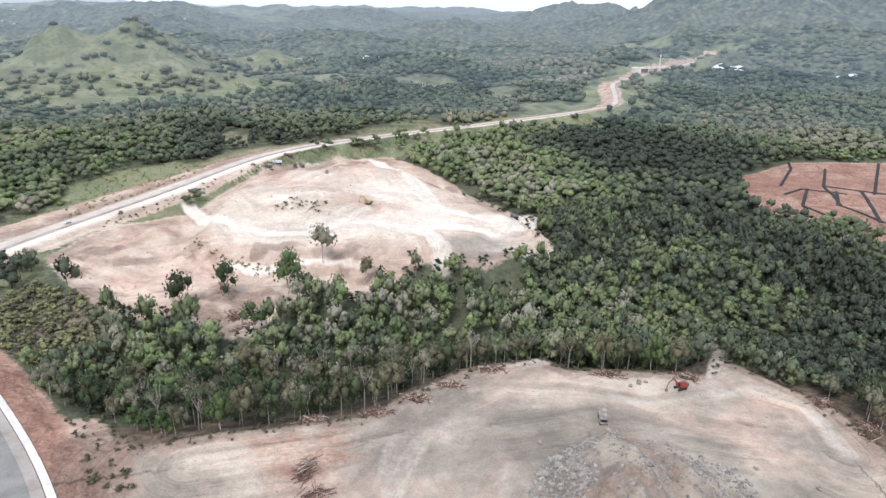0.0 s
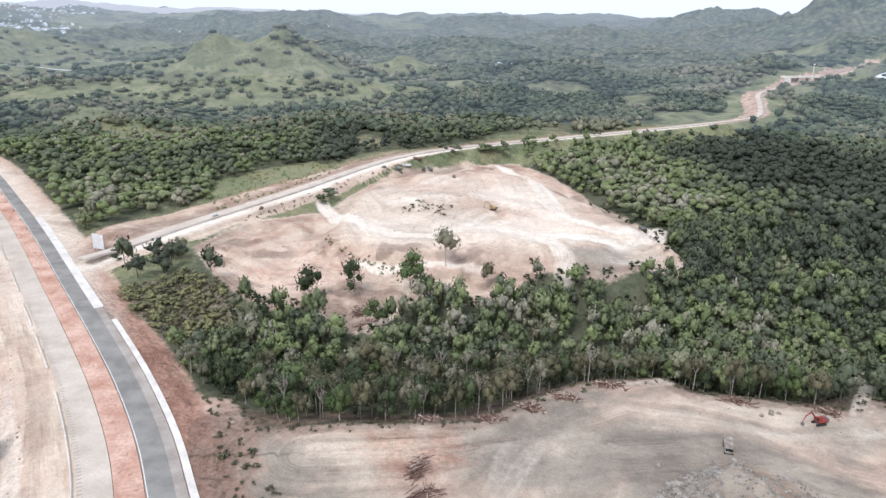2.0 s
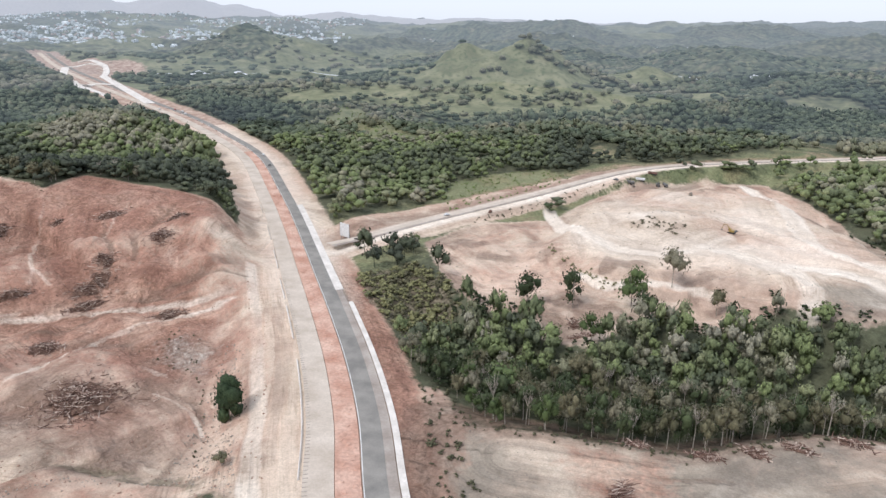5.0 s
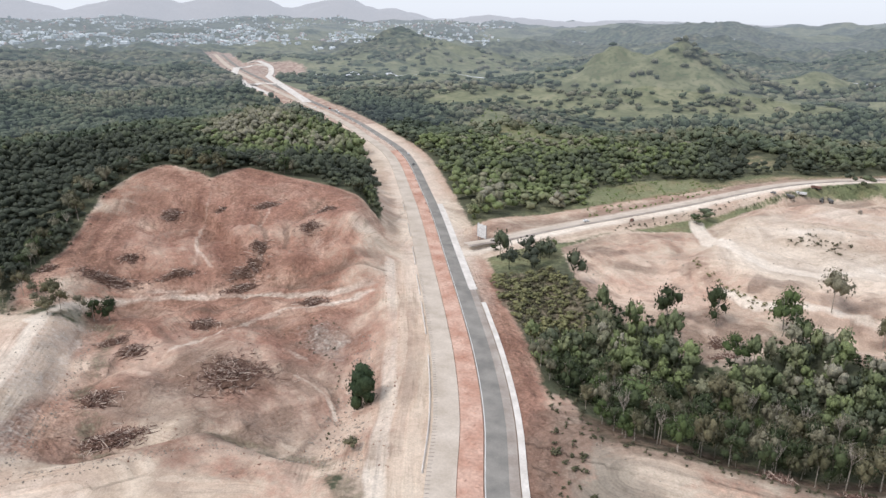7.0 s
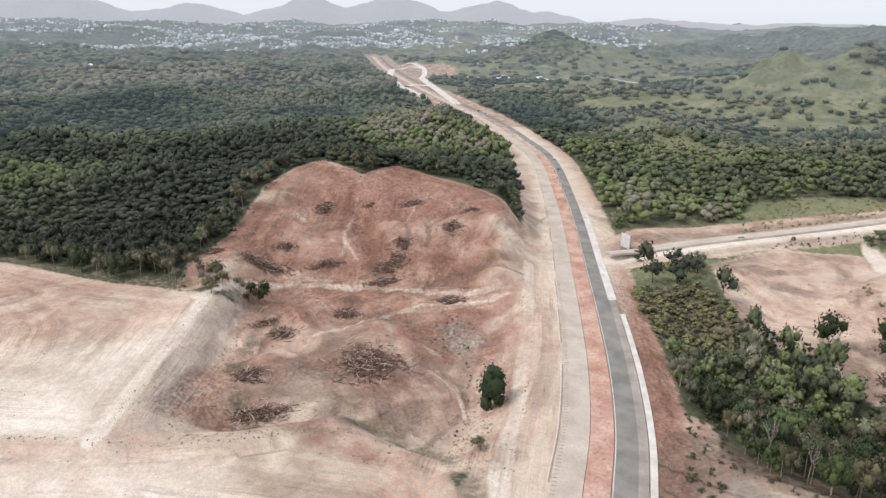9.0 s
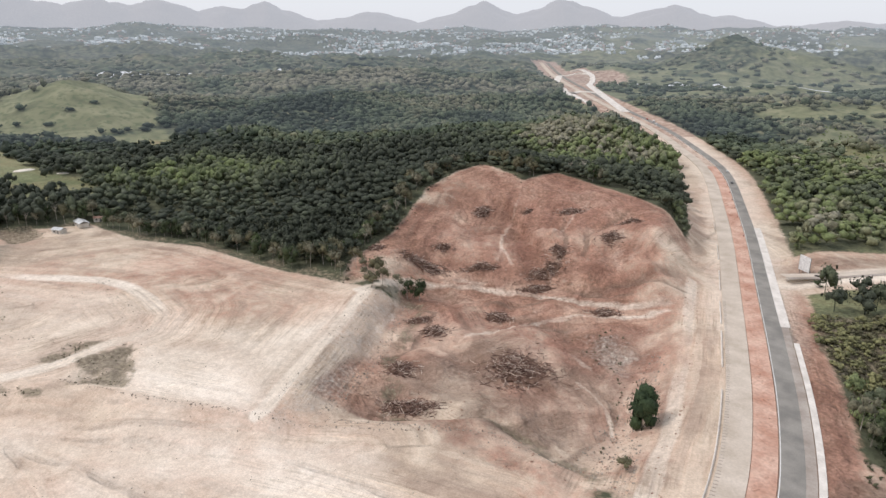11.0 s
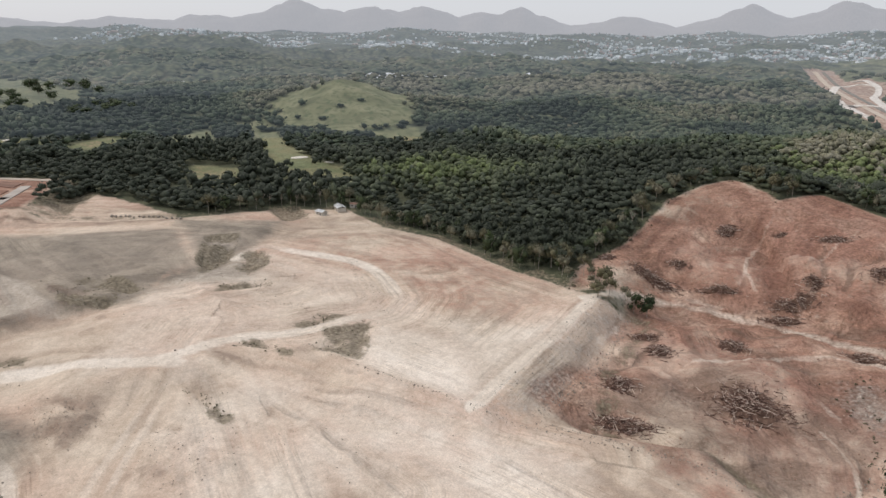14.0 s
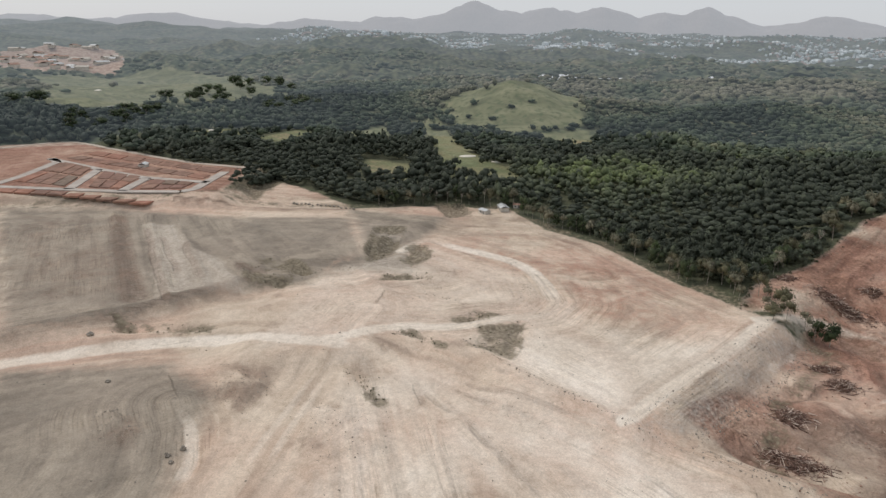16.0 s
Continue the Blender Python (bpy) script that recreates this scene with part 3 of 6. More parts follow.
# bands of dark soil between graded panels: half their width, and the places along them
BANDS = [(7, [(-400, -295), (-318, -232), (-268, -193)]), (2.5, [(-378, -258), (-315, -212), (-271, -179)]), (2.2, [(-364, -239), (-308, -195)]), (2.2, [(-350, -216), (-319, -192), (-303, -180)]),
         (2.5, [(-460, -150), (-452, -200), (-440, -275)]), (1.8, [(-255, -76), (-246, -41), (-227, -21), (-206, 4), (-191, 30), (-184, 53)]), (1.5, [(-260, -43), (-241, -22), (-222, 4), (-209, 22)])]
PANELS = [[(-392, -270), (-393, -248), (-343, -205), (-337, -188), (-296, -153), (-272, -185)], [(-206, -88), (-207, -71), (-191, -63), (-191, -76)]]
ROUGH = [[(-181, -155), (-189, -152), (-186, -141), (-175, -132), (-170, -140)], [(-204, -126), (-218, -127), (-227, -108), (-213, -100), (-190, -104)], [(-223, -135), (-227, -110), (-212, -100), (-196, -108), (-206, -127)], [(-186, -158), (-191, -146), (-179, -131), (-164, -123), (-167, -138)], [(-197, -88), (-209, -79), (-198, -55), (-183, -49), (-172, -66), (-178, -83)],
         [(-344, -193), (-327, -159), (-330, -132), (-303, -140), (-297, -151), (-308, -164)]]
# lines along which graders and water have drawn the soil
FLOW = [l for _, l in TRACKS] + [
    [(-259, -77), (-247, -50), (-226, -20), (-210, 3), (-199, 25), (-186, 53)], [(-253, -80), (-234, -43), (-213, -15), (-196, 14), (-177, 36), (-140, 70)], [(-211, -214), (-232, -180), (-249, -138), (-251, -91)],
    [(-221, -222), (-259, -187), (-301, -159), (-326, -127), (-345, -76)], [(-398, -382), (-437, -279), (-455, -150), (-442, -75), (-450, -15)], [(-454, -15), (-422, 20), (-357, 59), (-317, 94)],
    [(-404, -82), (-364, -29), (-365, 16)], [(-252, -60), (-164, -26)], [(-241, -76), (-161, -42)], [(-252, -70), (-169, -2)], [(-258, -24), (-226, 15), (-209, 23)],
    [(-414, -307), (-267, -196)], [(-413, -279), (-275, -181)], [(-410, -258), (-292, -171)], [(-356, -217), (-297, -157)],
    [(-308, 173), (-298, 185), (-277, 199), (-266, 217), (-263, 246)], [(-299, 106), (-302, 131), (-268, 126), (-269, 105)], [(-281, 221), (-277, 237), (-306, 290)], [(-200, 153), (-219, 177), (-222, 196)],
    [(-156, 436), (-104, 334), (-69, 330), (-42, 347)], [(-53, 441), (-24, 442), (1, 398), (25, 402)], [(-40, 572), (-2, 430), (35, 445)], [(-208, 339), (-201, 363), (-166, 432), (-138, 480), (-109, 587)],
    [(-192, 324), (-147, 287), (-116, 293), (-103, 330)], [(-80, 302), (-50, 318), (-11, 309), (31, 311)], RIDGE, [(20, 190), (60, 200), (110, 190)], [(-70, 165), (-30, 175), (0, 190)]]
# hills: x, y, top above the land, width
HILLS = [(-551, 1008, 46, 82), (-447, 1059, 54, 88), (-309, 1211, 23, 62), (-778, 2164, 26, 160), (-943, 2097, 16, 260), (479, 2555, 85, 260), (789, 1837, 90, 330),
         (1000, 1756, 95, 300), (604, 1906, 50, 250), (-975, -85, 27, 110), (-945, -15, 13, 95), (-1150, 1180, 55, 150), (-620, 400, 14, 110), (300, 1250, 18, 150), (-1500, 300, 26, 320), (-1800, -500, 45, 260), (-2232, -556, 42, 240)]


def land(x, y):
    """The height of the ground at a place."""
    x, y = np.asarray(x, float), np.asarray(y, float)
    r = np.hypot(x, y)
    h = bowl(r) + 45 * smooth(1900, 3900, r) + smooth(450, 900, r) * (9 + 20 * smooth(900, 2200, r)) * fbm(x, y, 380, 3) + 1.2 * fbm(x, y, 40, 9, 3) + smooth(650, 850, r) * 6 * (fbm(x, y, 85, 23, 3) + 0.1)
    h = h + smooth(900, 1500, r) * 20 * np.maximum(fbm(x, y, 260, 13, 3), 0)
    bearing = np.degrees(np.arctan2(-x, y))
    h = h + smooth(52, 38, bearing) * smooth(620, 900, r) * smooth(2600, 1800, r) * (13 * (np.abs(fbm(x, y, 210, 321, 3)) - 0.35))
    lumpy = 1 + 0.32 * fbm(x, y, 60, 5)
    for hx, hy, top, wide in HILLS:
        d = np.hypot(x - hx, y - hy) / wide
        h = h + top * np.exp(-d ** (1.4 if wide < 90 else 1.8) * 1.25) * lumpy
    d, _ = along(VALLEY, x, y)
    h = h - 11 * np.exp(-(d / 42) ** 2)
    d, k = along(RIDGE, x, y)
    h = h + (7 + 15 * smooth(0, 1.6, k)) * np.exp(-(d / 75) ** 2)
    for line in ([(-308, 173), (-298, 185), (-277, 199), (-266, 217), (-263, 246)], [(-299, 106), (-302, 131), (-268, 126), (-269, 105)], [(-281, 221), (-277, 237), (-306, 290)], [(-200, 153), (-219, 177), (-222, 196)]):
        h = h - 2.2 * np.exp(-(along(line, x, y, 15)[0] / 3.0) ** 2)
    # rills worn into the red hill and the hollow below it
    d = inside(RED_HILL, x, y)
    h = h + smooth(0, 30, d) * (5.5 * (np.abs(fbm(x, y, 60, 51)) - 0.4) + 3.0 * (np.abs(fbm(x, y, 21, 52)) - 0.4))

    for hx, hy, up, wide in HUMPS:
        h = h + up * np.exp(-(np.hypot(x - hx, y - hy) / wide) ** 2) * (1 + 0.5 * fbm(x, y, 14, 351, 3))
    for line in WASHES:
        wd = np.abs(along(line, x, y, 12)[0] + 2.5 * fbm(x, y, 18, 352, 3))
        h = h - 1.6 * np.exp(-(wd / 2.2) ** 2)

    def level(h, poly, z, slope, rough=0.4, size=25):
        w = smooth(-slope, 0.5, inside(poly, x, y))
        return h * (1 - w) + (z + rough * fbm(x, y, size, 21)) * w

    h = level(h, BASIN, -9, 35, 0.5, 35) + smooth(-25, 10, inside(BASIN, x, y)) * 6.0 * (np.abs(fbm(x, y, 48, 61)) - 0.3)
    h = level(h, QUARRY, 2, 14, 1.5)
    h = level(h, QUARRY_TOP, 12, 28, 1.0)
    h = h + 8 * np.exp(-(np.hypot(x + 83, y - 408) / 34) ** 2) + smooth(0, 15, inside(QUARRY, x, y)) * 3.2 * (np.abs(fbm(x, y, 40, 71)) - 0.4)
    h = h + smooth(0, 15, np.maximum(inside(QUARRY, x, y), inside(RED_HILL, x, y))) * 1.1 * (np.abs(fbm(x, y, 11, 221, 3)) - 0.35)
    # a bitten gully in the quarry's front
    h = h - 6 * np.exp(-(np.hypot((x + 88) / 1.0, (y - 268) / 1.6) / 11) ** 2)
    # low scarps and benches cut into the quarry
    for line, up in QUARRY_SCARPS:
        d, _ = along(line, x, y, 30)
        h = h + up * smooth(-2.5, 2.0, d) * np.exp(-(np.maximum(d, 0) / 12) ** 2) * (np.abs(d) < 1e3)
    h = level(h, NEAR_PAD, 0, 14, 0.8)
    d = np.hypot(x - 55, (y - 150) / 1.7)
    h = h + 9.5 * np.exp(-(d / 19) ** 2) * (1 + 0.5 * fbm(x, y, 10, 81)) - 7 * np.exp(-((x - 62 + 0.12 * (y - 150)) / 4.5) ** 2 - ((y - 146) / 22) ** 2)
    h = level(h, NORTH_PAD, 4, 12, 0.5)
    for line in ([(-414, -307), (-267, -196)], [(-413, -279), (-275, -181)], [(-410, -258), (-292, -171)], [(-356, -217), (-297, -157)]):
        h = h + 1.3 * np.exp(-(along(line, x, y, 15)[0] / 3.0) ** 2)
    # berms and benches of the pads
    for line, up in (([(-211, -214), (-232, -180), (-249, -138), (-251, -91)], 1.6), ([(-221, -222), (-259, -187), (-301, -159), (-326, -127), (-345, -76)], 2.0), ([(-398, -382), (-437, -279), (-455, -150)], 1.2)):
        h = h + up * np.exp(-(along(line, x, y, 15)[0] / 4.0) ** 2)
    h = level(h, LOTS, bowl(650.0), 20, 0.3)
    h = level(h, MAIN_PAD, -3, 12, 0.4)
    h = level(h, WHITE_PAD, 1, 18, 0.3)
    for p in WEEDS:
        h = h - 1.5 * smooth(0, 5, inside(p, x, y)) * (1 + fbm(x, y, 8, 91))
    d, _ = along([(-262, -40), (-236, -10), (-206, 30), (-188, 70)], x, y)
    h = h + 0.7 * np.exp(-(d / 2.2) ** 2) - 0.3 * np.exp(-((d - 6) / 3.0) ** 2)
    d, _ = along([(-420, -230), (-340, -110), (-300, -75)], x, y)
    h = h + 1.2 * np.exp(-(d / 3.0) ** 2)
    for p in ROUGH:
        h = h + smooth(0, 6, inside(p, x, y, 10)) * (1.0 * np.abs(fbm(0.45 * x + 0.9 * y, 0.25 * (0.9 * x - 0.45 * y), 5, 281, 2)) + 0.9 * np.abs(fbm(x, y, 9, 282, 3)))
    d, _ = along(LANE, x, y)
    w = smooth(22, 9, np.abs(d))
    h = h * (1 - w) + lane_level(r) * w
    d, _ = along(ROAD, x, y)
    w = smooth(50, 18, np.abs(d))
    return h * (1 - w) + road_level(r) * w


def road_level(r):
    return bowl(r)


def lane_level(r):
    return bowl(r) + 3 * smooth(330, 380, r)


def cover(x, y):
    """How far bare soil, red soil, grass and pale dust cover a place, 0 to 1 each."""
    r = np.hypot(x, y)

    def patch(poly, soft=5.0):
        return smooth(-soft, soft, inside(poly, x, y))

    road, side = along(ROAD, x, y)[0], along(LANE, x, y)[0]
    lane = np.abs(side)
    bare = np.maximum.reduce([patch(p) for p in (QUARRY, NEAR_PAD, CLEARED, TERRACE, LOTS, RED_FIELD, RED_HILL, ESTATE, CUT_BANK, INTERCHANGE)]
                             + [smooth(34, 24, np.abs(road - 3)), smooth(32, 24, np.abs(side - 9) * (1 + 1.1 * smooth(480, 700, r))), 0.8 * smooth(42, 34, np.abs(road)) * smooth(420, 380, r) * (road > 0), 0.8 * smooth(60, 40, np.hypot(x + 1130, y - 770) / 1.6)])
    spots = 0.62 + 0.5 * fbm(x, y, 60, 101)
    red = np.maximum.reduce([0.3 * patch(p, 10) for p in GOLF_BARE] + [0.42 * patch(p, 25) * np.clip(0.7 + 0.9 * fbm(x, y, 40, 361), 0, 1) for p in BROWN_FIELDS] + [np.maximum(patch(RED_HILL), patch(BASIN)) * np.clip(spots - 0.16 + 0.4 * smooth(265, 340, r) + 0.35 * fbm(x, y, 24, 341), 0.12, 0.9) * (1 - 0.25 * smooth(70, 30, road) * (road > 0)), patch(RED_FIELD), 0.8 * patch(LOTS), 0.2 * patch(ESTATE, 40)]
                            + [0.6 * patch(p, 12) * np.clip(spots, 0, 1) for p in PINK] + [0.4 * patch(CUT_BANK), 0.5 * patch(BROWN_PAD, 14) * np.clip(spots + 0.2, 0, 1), 0.4 * smooth(24, 16, np.abs(side - 20)) * smooth(300, 340, r), 0.45 * patch(QUARRY, 10) * smooth(20, -10, inside(QUARRY_TOP, x, y)) * np.clip(spots, 0, 1)] + [0.85 * smooth(-12, -15, road) * smooth(-32, -22, road) * smooth(420, 320, r), 0.8 * smooth(6, 3, np.abs(road - 1)), 0.5 * smooth(20, 28, road) * smooth(75, 55, road) * smooth(340, 270, r) * np.clip(0.7 + 0.8 * fbm(x, y, 20, 401), 0, 1)])
    bearing = np.degrees(np.arctan2(-x, y))
    fields = np.clip(0.85 + 0.9 * fbm(x, y, 60, 161), 0, 1)
    grass = np.maximum.reduce([patch(p, 22) * fields for p in PASTURES] + [0.6 * patch(p, 20) * fields for p in BROWN_FIELDS]
                              + [smooth(1.5, 0.9, np.hypot(x - hx, y - hy) / wide) * np.clip(1.0 + 0.7 * fbm(x, y, 50, 163), 0, 1) for hx, hy, _, wide in HILLS[:3]] + [patch(p, 25) for p in GREENS_FAR] + [0.9 * patch(p, 10) for p in GOLF_BARE] + [patch(GOLF_HILL, 15) * np.clip(1.15 + 0.7 * fbm(x, y, 55, 301), 0, 1), patch(FAIRWAY, 12), patch(MEADOW, 8)] + [0.8 * smooth(70, 30, lane) * smooth(300, 350, r) * np.clip(spots + 0.2, 0, 1)]
                              + [smooth(-0.15, 0.25, fbm(x, y, 300, 111)) * smooth(-0.5, -0.1, fbm(x, y, 95, 261)) * 0.85 * smooth(700, 950, r) * smooth(75, 45, bearing) * (0.25 + 0.75 * smooth(2, 14, bearing))])
    track = np.zeros(np.shape(x))
    wobble = 1.2 * fbm(x, y, 25, 151)
    for i, (half, line) in enumerate(TRACKS):
        d, k = along(curve_of(line, 4), x, y, 15)
        ends = smooth(len(line) * 4 - 5, len(line) * 2.2, k) * smooth(0, 4, k) * 0.55 if i in FADING else 1.0
        track = np.maximum(track, ends * smooth(half * 1.5, half * 0.6, np.abs(d + wobble)))
    track = track * np.clip(0.85 + 0.5 * fbm(x, y, 40, 152), 0.4, 1)
    worn = np.clip(0.3 + 0.6 * fbm(x, y, 22, 153), 0.05, 0.6)
    for half, line in HILL_PATHS:
        track = np.maximum(track, worn * smooth(half * 1.7, half * 0.3, np.abs(along(line, x, y, 10)[0] + 2.5 * wobble)))
    pale = np.maximum.reduce([0.57 * patch(QUARRY_TOP, 38) * np.clip(0.8 + 0.9 * fbm(x, y, 45, 211), 0, 1), 0.35 * patch([(-301, 222), (-295, 242), (-290, 270), (-245, 235), (-261, 214), (-281, 215)], 12) * np.clip(0.6 + fbm(x, y, 12, 371), 0, 1), 0.42 * patch(WHITE_PAD, 10) * (1 - 0.8 * patch(BROWN_PAD, 14)), 0.72 * patch(PALE_PAD, 12), 0.45 * np.maximum.reduce([patch(p, 5) for p in PANELS]), 0.72 * patch([(-250, -85), (-150, -60), (-80, 0), (-120, 60), (-185, 60), (-228, -10)], 25) * np.clip(0.7 + 0.8 * fbm(x, y, 35, 251), 0, 1), track * (1 - 0.35 * patch(RED_HILL) - 0.68 * patch(NEAR_PAD)), 0.5 * smooth(30, 12, np.abs(road)) * smooth(230, 330, r), 0.8 * smooth(14, 5, lane * (1 + 0.6 * smooth(480, 700, r)))])
    return np.stack([bare, red, grass, pale], -1)


def wear(x, y):
    """How far grey dust with painted cloud shadow, weeds, dark earth with gully shade, and rubble cover a place, 0 to 1
    each.
    """
    def patch(poly, soft=5.0):
        return smooth(-soft, soft, inside(poly, x, y))

    grey = np.maximum.reduce([patch(p, 14) for p in GREYED] + [0.85 * patch(NEAR_PAD, 10) * np.clip(0.8 + 0.6 * fbm(x, y, 30, 291), 0, 1)])
    weeds = np.maximum.reduce([patch(p, 6) for p in WEEDS] + [patch(SCRUB_BANK, 6)]) * np.clip(0.8 + 0.7 * fbm(x, y, 14, 171), 0, 1)
    weeds = np.maximum(weeds, 0.55 * smooth(-14, -4, inside(CLEARED, x, y)) * smooth(3, -3, inside(CLEARED, x, y)))
    dark = np.maximum.reduce([0.7 * patch(UMBER, 22) * np.clip(0.6 + 0.9 * fbm(x, y, 30, 201), 0, 1), 0.62 * patch([(24, 150), (36, 172), (50, 184), (64, 178), (80, 165), (84, 140), (20, 135)], 6) * np.clip(0.8 + 0.8 * fbm(x, y, 10, 391), 0, 1), 0.5 * smooth(-3, 1, inside(NEAR_PAD, x, y)) * smooth(8, 2, inside(NEAR_PAD, x, y))])
    # the same left pad darkened further
    dark = np.maximum(dark, 0.42 * patch([(-248, -247), (-259, -198), (-288, -206), (-340, -240), (-404, -300), (-392, -363)], 12) * np.clip(0.8 + 0.5 * fbm(x, y, 25, 331), 0, 1))
    dark = np.maximum(dark, 0.6 * smooth(3, -3, inside(QUARRY_TOP, x, y)) * patch(QUARRY) * smooth(0.1, 0.5, fbm(x, y, 22, 121)))
    d = inside(NEAR_PAD, x, y)
    dark = np.maximum(dark, 0.7 * smooth(-22, -14, d) * smooth(2, -2, d))
    for p in ([(-213, 105), (-200, 116), (-192, 136), (-175, 131), (-165, 114), (-176, 93), (-201, 89)], [(-278, 150), (-272, 168), (-255, 178), (-246, 168), (-258, 154)], [(-207, 140), (-206, 156), (-194, 158), (-188, 146)], [(-326, 124), (-322, 142), (-310, 140), (-312, 126)]):
        dark = np.maximum(dark, 0.75 * patch(p, 9) * np.clip(0.75 + 0.9 * fbm(x, y, 12, 381), 0, 1))
    # gully beds darkened: shade of the relief put into the soil colour
    for line in WASHES:
        dark = np.maximum(dark, 0.65 * smooth(2.8, 0.8, np.abs(along(line, x, y, 12)[0] + 2.5 * fbm(x, y, 18, 352, 3))))
    wobble, gaps = 2.5 * fbm(x, y, 30, 231), smooth(-0.1, 0.35, fbm(x, y, 20, 241))
    for line in FLOW[len(TRACKS):]:
        dark = np.maximum(dark, 0.5 * smooth(2.6, 0.6, np.abs(along(line, x, y, 8)[0] + wobble)) * gaps)
    for half, line in BANDS:
        dark = np.maximum(dark, (0.3 if half < 2 else 0.6) * smooth(half * 1.4, half * 0.5, np.abs(along(line, x, y, 20)[0] + 0.4 * wobble)))
    dark = np.maximum.reduce([dark] + [0.55 * patch(p, 8) * np.clip(0.5 + 1.1 * fbm(x, y, 12, 271), 0, 1) for p in ROUGH])
    dark = np.maximum(dark, 0.5 * smooth(16, 8, np.abs(along(LANE, x, y)[0] - 17)) * smooth(300, 340, np.hypot(x, y)))
    rubble = np.maximum.reduce([0.45 * patch(p, 9) for p in RUBBLE])
    return np.stack([grey, weeds, dark, rubble], -1)


def streaks(x, y):
    """Broad and fine streaks of the soil, 0 to 1, drawn along the lines of flow nearby, and how clearly one line is the nearest, and the way along and across it."""
    total, broad, fine = np.full(np.shape(x), 1e-9), np.zeros(np.shape(x)), np.zeros(np.shape(x))
    best, second, run, across = np.full(np.shape(x), 80.0), np.full(np.shape(x), 80.0), np.zeros(np.shape(x)), np.zeros(np.shape(x))
    for i, line in enumerate(FLOW):
        d, k = along(line, x, y, 80)
        near = np.abs(d) < 80
        p = np.array(line, float)
        s = np.concatenate([[0], np.cumsum(np.hypot(*np.diff(p, axis=0).T))])
        u, v = np.interp(k[near], np.arange(len(s)), s), d[near]
        w = (1 / (np.abs(v) + 4)) ** 3
        closest = np.abs(d) < best
        second = np.where(closest, best, np.minimum(second, np.abs(d)))
        best[closest] = np.abs(d[closest])
        run[closest], across[closest] = np.interp(k[closest], np.arange(len(s)), s) / 18 + 61.7 * i, d[closest]
        total[near] += w
        broad[near] += w * fbm(u / 9 + 77 * i, v, 11, 181, 4)
        fine[near] += w * fbm(u / 16 + 31 * i, v, 3.6, 191, 2)
    return np.concatenate([np.clip(np.stack([0.5 + 0.5 * broad / total, 0.5 + 0.5 * fine / total], -1), 0, 1), np.stack([smooth(3, 11, second - best) * smooth(0.5, 3, np.abs(across) + 1.5), run, across], -1)], -1)


def mesh_object(name, verts, faces, mat, parent=None, smooth_shade=False):
    """A mesh from arrays: faces all of the same number of corners; six numbers a corner: its place and its normal."""
    me = bpy.data.meshes.new(name)
    verts, faces = np.asarray(verts, np.float32), np.asarray(faces, np.int32)
    k = faces.shape[1]
    me.vertices.add(len(verts))
    me.vertices.foreach_set("co", np.ascontiguousarray(verts[:, :3]).ravel())
    me.loops.add(faces.size)
    me.loops.foreach_set("vertex_index", faces.ravel())
    me.polygons.add(len(faces))
    me.polygons.foreach_set("loop_start", np.arange(0, faces.size, k, dtype=np.int32))
    me.update(calc_edges=True)
    leafy = verts.shape[1] == 6
    me.polygons.foreach_set("use_smooth", np.full(len(faces), smooth_shade or leafy))
    if leafy:
        me.normals_split_custom_set_from_vertices(verts[:, 3:])
    me.materials.append(mat)
    ob = new(name, me)
    ob.parent = parent
    return ob


def grid_faces(rows, columns, around=False):
    i, j = np.meshgrid(np.arange(rows - 1), np.arange(columns if around else columns - 1), indexing="ij")
    a, b = i * columns + j, i * columns + (j + 1) % columns
    return np.stack([a, b, b + columns, a + columns], -1).reshape(-1, 4)


def wood_share(x, y):
    """How much of a place trees cover, 0 to 1."""
    c, w = cover(x, y), wear(x, y)
    a, r = np.degrees(np.arctan2(-x, y)), np.hypot(x, y)
    open_land = np.maximum.reduce([c[..., 0], c[..., 1], c[..., 3], w[..., 1] * (r < 500)])
    k = 1 - np.clip(open_land * 3, 0, 1) - 0.99 * c[..., 2]
    k = k * (1 - 0.88 * (smooth(34, 42, a) * smooth(1950, 2050, r)))
    return np.clip(k, 0, 1) * np.clip(1.1 + 0.6 * fbm(x, y, 90, 31), 0.6, 1)


